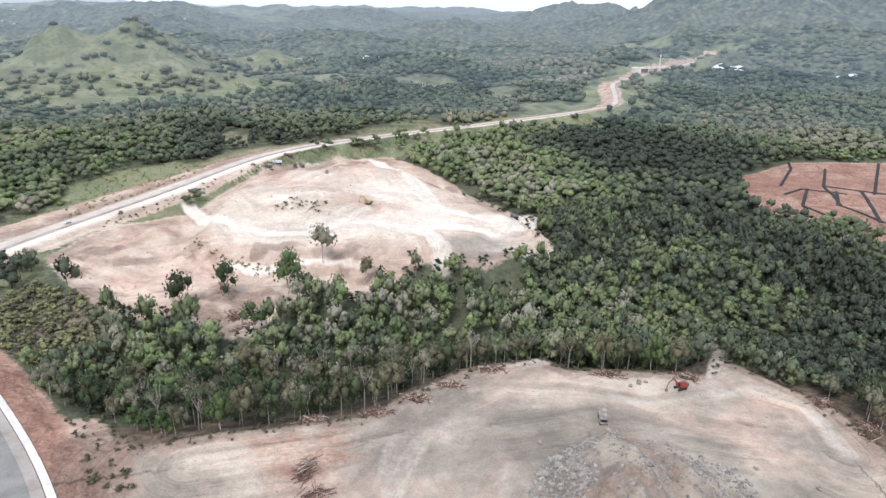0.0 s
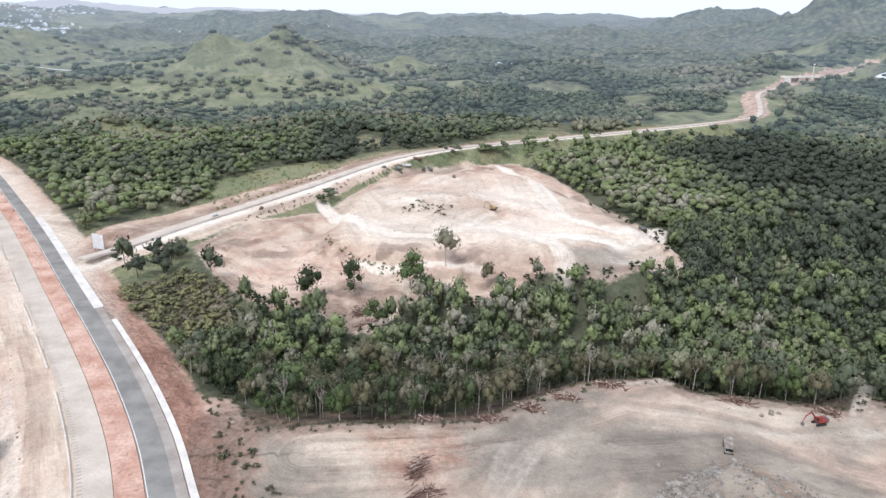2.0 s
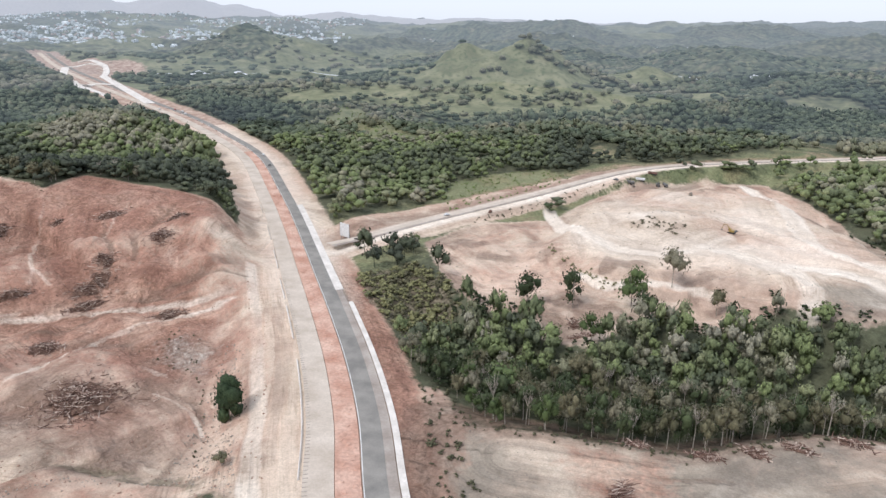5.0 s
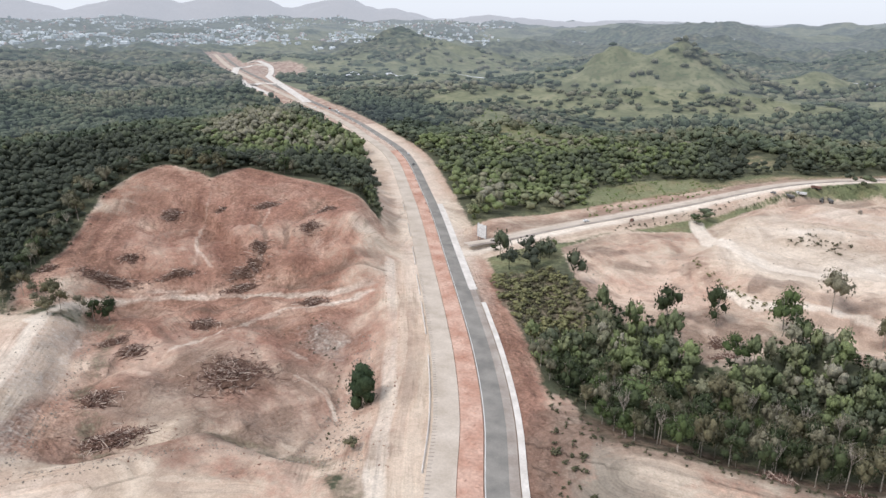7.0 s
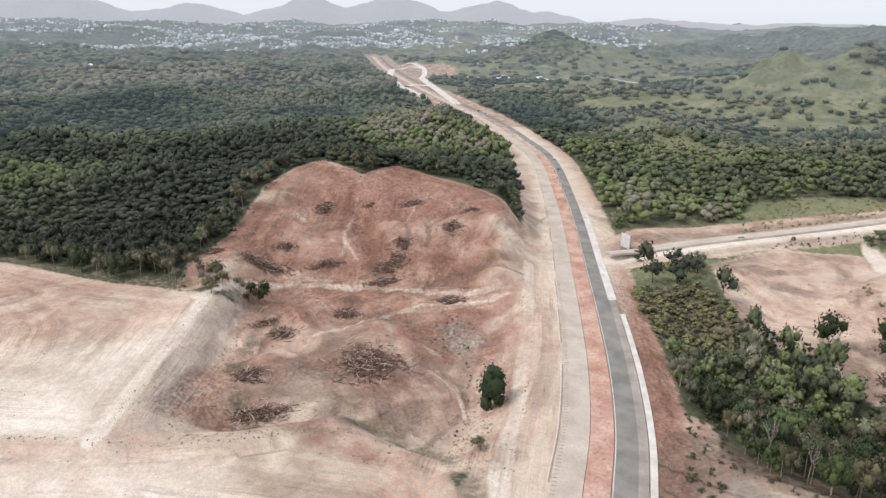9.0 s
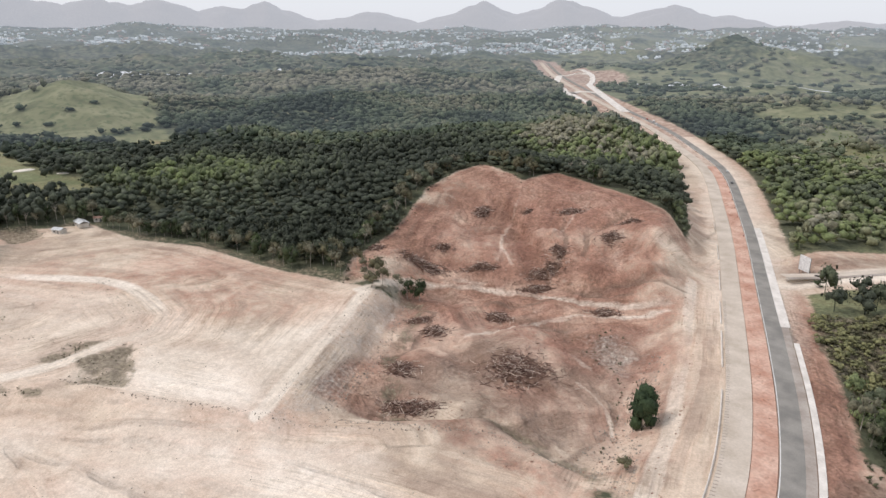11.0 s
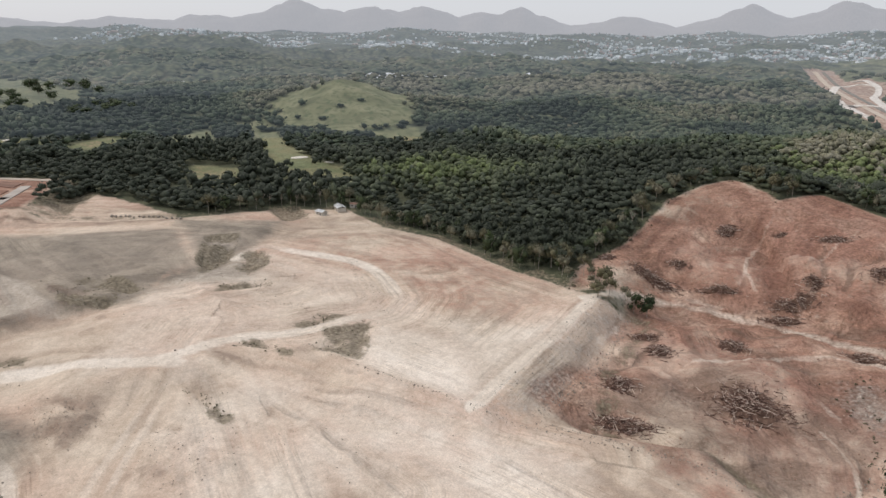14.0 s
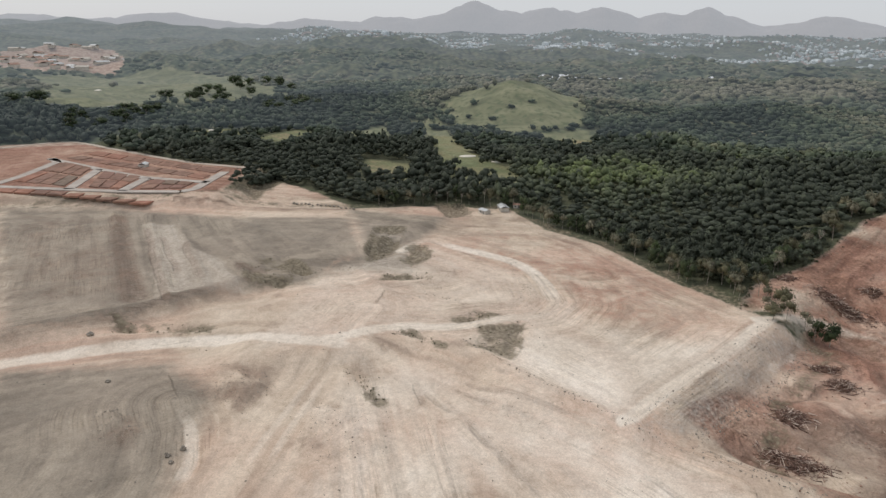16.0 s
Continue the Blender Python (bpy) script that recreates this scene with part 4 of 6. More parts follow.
def build_ground(name, ra, mat, label, step, canopy=0.0):
    """A ring of the land's one sheet, finer on the side where the works are."""
    az = np.radians(np.concatenate([np.arange(-42, 140, step), np.arange(140, 318, 4.0)]))
    rr, aa = np.meshgrid(ra, az, indexing="ij")
    x, y = -rr * np.sin(aa), rr * np.cos(aa)
    z = land(x, y)
    if canopy:
        z = z + canopy * wood_share(x, y) * (0.3 + np.maximum(fbm(x, y, 26, 311, 2), -0.2))
    ob = mesh_object(name, np.stack([x, y, z], -1).reshape(-1, 3), grid_faces(len(ra), len(az), True), mat, None, True)
    for key, values in (("cover", cover(x, y)), ("wear", wear(x, y))):
        c = ob.data.color_attributes.new(key, "FLOAT_COLOR", "POINT")
        c.data.foreach_set("color", values.astype(np.float32).ravel())
    drawn = np.zeros((*x.shape, 5)) + [0.5, 0.5, 0, 0, 0]
    if ra[-1] < 805:
        m = rr < 660
        drawn[m] = streaks(x[m], y[m])
    g = ob.data.attributes.new("drawn", "FLOAT_VECTOR", "POINT")
    g.data.foreach_set("vector", drawn[..., :3].astype(np.float32).ravel())
    g = ob.data.attributes.new("flow", "FLOAT_VECTOR", "POINT")
    g.data.foreach_set("vector", np.concatenate([drawn[..., 3:], 0 * drawn[..., :1]], -1).astype(np.float32).ravel())
    return tagged(ob, label, "ground", kind="structure")


def build_mountains():
    """Far mountains along the skyline: each peak its bearing in degrees, its height and its half width."""
    peaks = [(130, 225, 8), (121, 250, 5), (110, 240, 5), (104, 262, 4), (98.2, 336, 5), (92, 326, 4), (88.4, 335, 3.5), (83.7, 312, 3), (80.8, 322, 3), (72.9, 285, 4), (64.1, 330, 4), (58, 335, 5),
             (49.7, 330, 3.5), (46, 275, 3), (38, 228, 7), (28, 208, 8), (16, 185, 9), (4, 168, 9), (-8, 172, 9), (-20, 210, 8), (-32, 220, 9)]
    az, k = np.arange(-50, 150, 0.3), np.linspace(0, 1, 24)
    kk, aa = np.meshgrid(k, az, indexing="ij")
    x, y = -np.sin(np.radians(aa)) * (4000 + 700 * kk), np.cos(np.radians(aa)) * (4000 + 700 * kk)
    top = np.full(aa.shape, 150.0)
    for a, z, w in peaks:
        top = np.maximum(top, 140 + (z - 140) * np.exp(-(np.abs(aa - a) / w) ** 1.4 * 0.6))
    z = 110 + (top - 110) * np.sin(np.pi * np.clip(kk * 0.9 + 0.08, 0, 1)) ** 0.8 * (1 + 0.22 * (np.abs(fbm(x, y, 330, 131, 5)) - 0.4)) + 10 * fbm(x, y, 110, 132)
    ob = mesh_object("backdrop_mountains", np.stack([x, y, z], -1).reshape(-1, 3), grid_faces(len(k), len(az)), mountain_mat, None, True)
    return tagged(ob, "pale blue-grey mountains along the hazy skyline", "mountains", kind="structure")


def ribbon(name, line, left, right, lift, mat, level, thick=0.12, first=0.0, last=1e9, step=4.0, parent=None):
    """A strip along a line, between two distances to its left, with its edges turned down."""
    p = np.array(line)
    s = np.concatenate([[0], np.cumsum(np.hypot(*np.diff(p, axis=0).T))])
    n = max(3, int((min(last, s[-1]) - first) / step))
    u = np.linspace(first, min(last, s[-1]), n)
    c = np.stack([np.interp(u, s, p[:, 0]), np.interp(u, s, p[:, 1])], -1)
    d = np.gradient(c, axis=0)
    d /= np.hypot(d[:, 0], d[:, 1])[:, None]
    side = np.stack([-d[:, 1], d[:, 0]], -1)
    z = level(np.hypot(c[:, 0], c[:, 1])) if level else land(c[:, 0], c[:, 1])
    rows = [np.concatenate([c + side * w, (z + h)[:, None]], 1) for w, h in ((left, lift - thick), (left, lift), (right, lift), (right, lift - thick))]
    return mesh_object(name, np.stack(rows, 1).reshape(-1, 3), grid_faces(n, 4), mat, parent)


def places_on(line, first, last, step):
    """Place and bearing at even steps along a line."""
    p = np.array(line)
    s = np.concatenate([[0], np.cumsum(np.hypot(*np.diff(p, axis=0).T))])
    out = []
    for u in np.arange(first, min(last, s[-1]), step):
        a, b = [np.array([np.interp(v, s, p[:, 0]), np.interp(v, s, p[:, 1])]) for v in (u, u + 0.5)]
        out.append((a, math.atan2(*(b - a)[::-1])))
    return out


ground = build_ground("ground", np.concatenate([[0.5, 30, 60, 90], np.geomspace(130, 660, 212)]), ground_mat, "cleared red and dusty tan earth among woodland, with cut slopes and tracks", 0.18)
build_ground("ground", np.geomspace(660, 801, 28), ground_mat, "rolling wooded ground and pasture behind the works", 0.26)
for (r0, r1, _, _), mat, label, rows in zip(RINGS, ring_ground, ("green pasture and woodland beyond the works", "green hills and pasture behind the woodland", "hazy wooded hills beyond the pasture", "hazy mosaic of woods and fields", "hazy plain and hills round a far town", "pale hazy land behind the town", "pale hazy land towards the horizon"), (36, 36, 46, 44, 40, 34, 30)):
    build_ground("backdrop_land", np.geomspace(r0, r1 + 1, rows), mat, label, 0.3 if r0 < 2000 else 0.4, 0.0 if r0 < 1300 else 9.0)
build_mountains()

# ---- roads ----
tagged(ribbon("road_asphalt", ROAD, -3.2, -10.2, 0.32, asphalt_mat, road_level, 0.4), "new grey asphalt carriageway beside the red median", "road", kind="structure")
tagged(ribbon("road_shoulder", ROAD, -10.2, -13.2, 0.26, shoulder_mat, road_level, 0.4, last=420), "dusty unpaved shoulder of the asphalt carriageway", "road", kind="structure")
tagged(ribbon("road_drain", ROAD, -13.5, -15.6, 0.40, curb_mat, road_level, 0.5, first=0, last=258), "white concrete drain beside the road", "road", kind="structure")
tagged(ribbon("road_apron", ROAD, -10.0, -14.0, 0.34, curb_mat, road_level, 0.5, first=275, last=440), "white concrete apron beside the road", "road", kind="structure")
tagged(ribbon("road_median", ROAD, 4.4, -2.9, 0.20, redsoil_mat, road_level, 0.4, last=620), "red earth median between the carriageways", "road", kind="structure")
road = tagged(ribbon("road_concrete", ROAD, 13.4, 4.6, 0.28, concrete_mat, road_level, 0.4), "pale dusty concrete carriageway of cast slabs", "road", kind="structure")
tagged(ribbon("road_edge_line", ROAD, -3.35, -3.6, 0.335, paint_mat, road_level, 0.02, last=900), "white painted edge line", "trim", kind="structure")
tagged(ribbon("lane_concrete", LANE, 6.5, 1, 0.30, concrete_mat, lane_level, 0.4), "pale unfinished side road", "road", kind="structure")
tagged(ribbon("lane_asphalt", LANE, 0.6, -1.6, 0.27, shoulder_mat, lane_level, 0.4), "dusty grey second strip of the side road", "road", kind="structure")

# ---- trees ----
def ico(subdivisions):
    bm = bmesh.new()
    bmesh.ops.create_icosphere(bm, subdivisions=subdivisions, radius=1.0)
    bm.verts.index_update()
    v = np.array([q.co[:] for q in bm.verts])
    f = np.array([[q.index for q in k.verts] for k in bm.faces])
    bm.free()
    return v, f


ICO = {k: ico(k) for k in (1, 2)}


def stick(a, b, ra, rb, sides=4):
    """A tapered stick from a to b."""
    a, b = np.array(a, float), np.array(b, float)
    d = (b - a) / max(np.linalg.norm(b - a), 1e-6)
    u = np.cross(d, [0.31, 0.87, 0.38])
    u /= np.linalg.norm(u)
    w = np.cross(d, u)
    t = np.arange(sides) * 2 * math.pi / sides
    ring = np.cos(t)[:, None] * u + np.sin(t)[:, None] * w
    v = np.concatenate([a + ring * ra, b + ring * rb])
    i = np.arange(sides)
    j = (i + 1) % sides
    f = np.concatenate([np.stack([i, j, j + sides], -1), np.stack([i, j + sides, i + sides], -1), [[sides, sides + 1, sides + 2]] + ([[sides, sides + 2, sides + 3]] if sides == 4 else [])])
    return v, f


def joined(pieces):
    vs, fs, at = [], [], 0
    for v, f in pieces:
        vs.append(v), fs.append(f + at)
        at += len(v)
    return np.concatenate(vs), np.concatenate(fs)


def crown(rng, lobes, leaves, core, spread=1.0, open_below=False, core_size=0.85, fine=1.0):
    """A crown about 1 wide and 1 high: lobes with a dark core and sprays of leaves about them; each corner with its normal."""
    out = []
    for k in range(lobes):
        a = 2.4 * k + rng.uniform(-0.5, 0.5)
        far = 0.0 if k == 0 else rng.uniform(0.16, 0.34) * spread
        low = 0.62 if open_below is True else open_below or 0.33
        c = np.array([far * math.cos(a), far * math.sin(a), rng.uniform(low, 0.84) - far * 0.35 if k else (0.74 if lobes > 1 else 0.42)])
        size = np.array([1, 1, rng.uniform(0.65, 0.95)]) * (rng.uniform(0.16, 0.29) if lobes > 1 else 0.45)
        if core:
            v, f = ICO[core]
            v = v * (0.9 + 0.3 * rng.uniform(-1, 1, (len(v), 1)))
            out.append((np.concatenate([v * size * (core_size if leaves else 1.1) + c, v], 1), f))
        if leaves:
            d = rng.normal(size=(leaves, 3))
            d[:, 2] += 0.35
            d /= np.linalg.norm(d, axis=1)[:, None]
            p = c + d * size * rng.uniform(0.72, 1.25, (leaves, 1))
            tilt = d + rng.normal(scale=0.45, size=d.shape)
            tilt /= np.linalg.norm(tilt, axis=1)[:, None]
            u = np.cross(tilt, rng.normal(size=d.shape))
            u /= np.linalg.norm(u, axis=1)[:, None]
            w = np.cross(tilt, u)
            s = fine * size[0] * rng.uniform(0.16, 0.4, (leaves, 1)) * min(1, 3.8 / leaves ** 0.5)
            v = np.stack([p + u * s, p + w * s * 0.7, p - u * s * 0.9, p - w * s * 0.8 - [0, 0, 0.2] * s], 1).reshape(-1, 3)
            q = np.arange(leaves)[:, None] * 4
            shade = d + tilt * 0.45 + (p - [0, 0, 0.5]) * 0.5
            out.append((np.concatenate([v, np.repeat(shade, 4, 0)], 1), np.concatenate([q + [0, 1, 2], q + [0, 2, 3]])))
    v, f = joined(out)
    v[:, 3:] /= np.linalg.norm(v[:, 3:], axis=1)[:, None] + 1e-9
    return v, f


def limbs(rng, bare=False):
    """Trunk and limbs of a tree 1 high, foot at z 0."""
    lean = rng.uniform(-0.05, 0.05, 2)
    fork = np.array([lean[0], lean[1], rng.uniform(0.45, 0.6)])
    out = [stick((0, 0, -0.05), fork, 0.021, 0.013, 5 if bare else 4)]
    for k in range(7 if bare else 4):
        a = 2.4 * k + rng.uniform(-0.5, 0.5)
        tip = fork + [math.cos(a) * rng.uniform(0.12, 0.3), math.sin(a) * rng.uniform(0.12, 0.3), rng.uniform(0.15, 0.42)]
        out.append(stick(fork - [0, 0, rng.uniform(0, 0.12)], tip, 0.010, 0.004))
        for j in range(6 if bare else 2):
            m = fork + (tip - fork) * rng.uniform(0.35, 1.0)
            out.append(stick(m, m + rng.uniform(-1, 1, 3) * [0.13, 0.13, 0.05] + [0, 0, rng.uniform(0.05, 0.16)], 0.0045, 0.0015, 3))
    return joined(out)


def scatter(near, far, spacing, a0, a1, seed):
    """Places on a jittered grid in a sector of the land."""
    rng = np.random.default_rng(seed)
    g = np.arange(-far, far, spacing)
    x, y = np.meshgrid(g, g)
    x, y = x.ravel(), y.ravel()
    x, y = x + rng.uniform(-0.5, 0.5, x.shape) * spacing, y + rng.uniform(-0.5, 0.5, x.shape) * spacing
    r, a = np.hypot(x, y), np.degrees(np.arctan2(-x, y))
    k = (r >= near) & (r < far) & (a > a0) & (a < a1)
    return x[k], y[k], rng


def wooded(x, y, rng):
    return rng.uniform(size=len(x)) < wood_share(x, y)


LUSH = [[(-270, 330), (-480, 480), (-560, 700), (-320, 740), (-190, 560), (-205, 450), (-235, 380)]]
DRY_SLOPE = [(-480, 300), (-640, 330), (-700, 520), (-560, 480), (-420, 400)]


def woods(name, label, x, y, rng, spacing, high, lobes, leaves, core, mat, trunk=False, bunch=6, broad=1.5, core_size=1.0):
    """One joined wood, its crowns turned, sized and toned apart."""
    z = land(x, y) - 0.08 * high
    vs, fs, ts, at = [], [], [], 0
    which = rng.integers(bunch, size=len(x))
    for b in range(bunch):
        v, f = crown(rng, lobes, leaves, core, 1.0, False, core_size)
        if trunk:
            tv, tf = stick((0, 0, 0), (0.03, 0, 0.6), 0.025, 0.018, 3)
            v, f = joined([(v, f), (np.concatenate([tv, tv * 0], 1), tf)])
        m = which == b
        n = int(m.sum())
        a = rng.uniform(0, 6.28, n)
        h = high * rng.uniform(0.7, 1.25, n) * (1 + 0.4 * fbm(x[m], y[m], 70, 43))
        w = spacing * broad * rng.uniform(0.75, 1.3, n) * (1 + 0.25 * fbm(x[m], y[m], 50, 44))
        co, si = np.cos(a)[:, None], np.sin(a)[:, None]
        px = (v[None, :, 0] * co - v[None, :, 1] * si) * w[:, None] + x[m][:, None]
        py = (v[None, :, 0] * si + v[None, :, 1] * co) * w[:, None] + y[m][:, None]
        pz = v[None, :, 2] * h[:, None] + z[m][:, None]
        vs.append(np.stack([px, py, pz, v[None, :, 3] * co - v[None, :, 4] * si, v[None, :, 3] * si + v[None, :, 4] * co, v[None, :, 5] + 0 * co], -1).reshape(-1, 6))
        fs.append((f[None] + (np.arange(n) * len(v))[:, None, None] + at).reshape(-1, 3))
        lush = np.maximum.reduce([smooth(-20, 20, inside(p, x[m], y[m])) for p in LUSH])
        verge = np.maximum.reduce([smooth(-32, -6, inside(p, x[m], y[m])) for p in (CLEARED, RED_HILL, NEAR_PAD)])
        dry = smooth(-30, 30, inside(DRY_SLOPE, x[m], y[m]))
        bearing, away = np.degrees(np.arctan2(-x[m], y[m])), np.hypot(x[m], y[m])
        # bearing and distance terms paint cloud shadow and haze into the tree tint
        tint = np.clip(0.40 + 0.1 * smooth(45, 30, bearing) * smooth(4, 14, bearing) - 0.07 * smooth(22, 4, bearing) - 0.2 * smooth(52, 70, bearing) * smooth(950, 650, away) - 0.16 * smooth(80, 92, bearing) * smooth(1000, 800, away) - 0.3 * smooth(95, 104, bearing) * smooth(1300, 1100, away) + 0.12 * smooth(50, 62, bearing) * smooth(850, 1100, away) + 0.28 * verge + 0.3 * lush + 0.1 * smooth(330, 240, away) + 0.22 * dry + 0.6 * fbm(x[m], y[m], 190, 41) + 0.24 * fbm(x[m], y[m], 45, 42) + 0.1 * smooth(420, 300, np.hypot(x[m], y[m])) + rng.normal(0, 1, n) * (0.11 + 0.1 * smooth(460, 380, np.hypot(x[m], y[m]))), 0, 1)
        ts.append(np.repeat(tint, len(v)))
        at += n * len(v)
    ob = mesh_object(name, np.concatenate(vs), np.concatenate(fs), mat, None, True)
    t = ob.data.attributes.new("tint", "FLOAT", "POINT")
    t.data.foreach_set("value", np.concatenate(ts).astype(np.float32))
    return tagged(ob, label, "woodland", kind="stuff")


def wood_places(near, far, spacing, seed, a0=-42, a1=141):
    x, y, rng = scatter(near, far, spacing, a0, a1, seed)
    k = wooded(x, y, rng)
    return x[k], y[k], rng


def tree_kind(rng, key, lobes, leaves, open_below, bare=False):
    """The meshes of a kind of tree, 1 high: trunk and crown."""
    t = mesh_object("trunk", *limbs(rng, bare), bark_mat)
    c = None if bare else mesh_object("crown", *crown(rng, lobes, leaves, 1, 0.7 if key == "full" else 1.0, open_below, 0.95 if key == "full" else 0.7), tree_leaves[key])
    data = (t.data, c.data if c else None)
    for o in (t, c):
        if o:
            bpy.data.objects.remove(o)
    return data


TREE_LABELS = dict(full="dense dark green tree with a low full crown", dark="dark green broadleaf tree at the edge of the woodland", bright="bright fresh green tree with a full crown", olive="dry olive-green tree with a thin crown",
                   pale="pale grey-green tree with a sparse high crown", bare="leafless grey tree with bare spreading branches")
tree_rng = np.random.default_rng(7)
TREE_KINDS = {k: [tree_kind(tree_rng, k, n, 68, o, k == "bare") for _ in range(3)] for k, n, o in (("full", 26, 0.16), ("dark", 8, False), ("bright", 9, False), ("olive", 7, True), ("pale", 5, True), ("bare", 0, True))}


def plant_tree(key, x, y, high, wide, label="", group="woodland edge trees"):
    trunk, leaves = TREE_KINDS[key][tree_rng.integers(3)]
    root = new("tree")
    root.matrix_world = Matrix.LocRotScale((x, y, float(land(x, y))), Euler((0, 0, tree_rng.uniform(0, 6.28))), (wide, wide, high))
    for name, data in (("trunk", trunk), ("crown", leaves)):
        if data:
            new(name, data).parent = root
    return tagged(root, label or TREE_LABELS[key], "tree", group)


nx, ny, nrng = wood_places(150, 450, 6.0, 1)
order = np.argsort(np.hypot(nx, ny))
for i in order[:190]:
    k = nrng.choice(["dark", "bright", "olive", "pale", "bare"], p=[0.30, 0.09, 0.30, 0.18, 0.13])
    hi = nrng.uniform(9, 17)
    plant_tree(k, nx[i], ny[i], hi, hi * nrng.uniform(0.5, 0.75))
rest = order[190:]
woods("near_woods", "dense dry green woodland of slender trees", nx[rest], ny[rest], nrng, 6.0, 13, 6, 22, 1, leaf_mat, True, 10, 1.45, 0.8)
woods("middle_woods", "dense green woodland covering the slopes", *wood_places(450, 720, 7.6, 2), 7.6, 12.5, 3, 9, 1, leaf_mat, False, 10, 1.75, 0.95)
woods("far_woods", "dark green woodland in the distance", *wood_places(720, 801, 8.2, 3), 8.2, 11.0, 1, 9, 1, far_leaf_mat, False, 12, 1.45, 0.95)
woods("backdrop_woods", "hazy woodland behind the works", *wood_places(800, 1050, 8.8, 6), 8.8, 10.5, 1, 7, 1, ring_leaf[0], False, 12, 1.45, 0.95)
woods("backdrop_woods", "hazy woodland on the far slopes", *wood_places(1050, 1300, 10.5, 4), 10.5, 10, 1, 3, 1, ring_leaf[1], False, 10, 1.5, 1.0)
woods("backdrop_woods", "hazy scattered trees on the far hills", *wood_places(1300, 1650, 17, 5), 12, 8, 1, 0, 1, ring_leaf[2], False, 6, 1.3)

# ---- building blocks ----
def part(name, data, mat, parent, label=""):
    """One mesh under a thing or a part, from arrays (corners, triangles)."""
    v, f = data
    ob = mesh_object(name, v, f, mat, parent)
    return tagged(ob, label)


def block(sx, sy, sz, x=0.0, y=0.0, z=0.0, bevel=0.06, taper=1.0, shift=0.0):
    """A box standing on z, its edges cut; taper narrows its top, shift slides the top along y."""
    b = min(bevel, sx / 3, sy / 3, sz / 3)
    rings = []
    for k, inset in ((0.0, b), (b, 0.0), (sz - b, 0.0), (sz, b)):
        s = 1 + (taper - 1) * k / sz
        hx, hy = sx / 2 * s - inset, sy / 2 * s - inset
        c = min(b, hx / 2, hy / 2)
        ring = [(hx - c, -hy), (hx, -hy + c), (hx, hy - c), (hx - c, hy), (-hx + c, hy), (-hx, hy - c), (-hx, -hy + c), (-hx + c, -hy)]
        rings += [(x + px, y + py + shift * k / sz, z + k) for px, py in ring]
    f = []
    for r in range(3):
        for i in range(8):
            a, c = r * 8 + i, r * 8 + (i + 1) % 8
            f += [(a, c, c + 8), (a, c + 8, a + 8)]
    for i in range(1, 7):
        f += [(0, i + 1, i), (24, 24 + i, 25 + i)]
    return np.array(rings, float), np.array(f)


def wheel_shape(radius, width, x, y, z, sides=12):
    """A wheel on its axle along x."""
    t = np.arange(sides) * 2 * math.pi / sides
    rings = [(-width / 2, 0.6), (-width / 2, 0.92), (-width / 3, 1.0), (width / 3, 1.0), (width / 2, 0.92), (width / 2, 0.6)]
    v = np.concatenate([np.stack([np.full(sides, x + w), y + np.cos(t) * radius * k, z + np.sin(t) * radius * k], -1) for w, k in rings])
    f = []
    for r in range(len(rings) - 1):
        for i in range(sides):
            a, b = r * sides + i, r * sides + (i + 1) % sides
            f += [(a, b, b + sides), (a, b + sides, a + sides)]
    for i in range(1, sides - 1):
        f += [(0, i, i + 1), (5 * sides, 5 * sides + i + 1, 5 * sides + i)]
    return v, np.array(f)


def rock(rng, size, sub=1):
    v, f = ICO[sub]
    return v * (0.8 + 0.3 * rng.uniform(-1, 1, (len(v), 1))) * size * rng.uniform(0.6, 1.2, 3), f


def root_at(name, x, y, turn, lift=0.0):
    ob = new(name)
    ob.matrix_world = pose(x, y, float(land(x, y)) + lift, 0, 0, turn)
    return ob


def moved(data, x, y, z, turn=0.0):
    v, f = data
    c, s = math.cos(turn), math.sin(turn)
    out = [v[:, 0] * c - v[:, 1] * s + x, v[:, 0] * s + v[:, 1] * c + y, v[:, 2] + z]
    if v.shape[1] == 6:
        out += [v[:, 3] * c - v[:, 4] * s, v[:, 3] * s + v[:, 4] * c, v[:, 5]]
    return np.stack(out, -1), f


# ---- vehicles and machines ----
def excavator(x, y, turn, paint, label, reach=0.0):
    e = tagged(root_at("excavator", x, y, turn, -0.05), label, "excavator", "machines on the site")
    for sx in (-1.1, 1.1):
        part("track", block(0.6, 3.9, 0.9, sx, 0, 0, 0.3), rubber_mat, e)
    part("undercarriage", block(1.7, 1.8, 0.5, 0, 0, 0.55), grey_metal, e)
    part("body", block(2.7, 3.4, 1.1, 0, -0.5, 1.1, 0.15), paint, e)
    cab = part("cab", block(1.0, 1.6, 1.6, -0.8, 0.7, 1.6, 0.12, 0.9), paint, e)
    part("window", block(0.9, 0.1, 0.9, -0.8, 1.5, 2.0, 0.03), glass_mat, cab)
    part("counterweight", block(2.6, 0.8, 1.2, 0, -2.3, 1.15, 0.2), grey_metal, e)
    part("boom", joined([stick((0.3, 1.0, 1.9), (0.3, 3.2, 4.6), 0.32, 0.25), stick((0.3, 3.2, 4.6), (0.3, 5.4, 4.4 - reach), 0.25, 0.2)]), paint, e)
    part("arm", stick((0.3, 5.2, 4.5 - reach), (0.3, 6.2, 1.3), 0.2, 0.14), paint, e)
    part("bucket", block(1.1, 0.9, 0.9, 0.3, 6.0, 0.5, 0.15, 0.75), grey_metal, e)
    return e


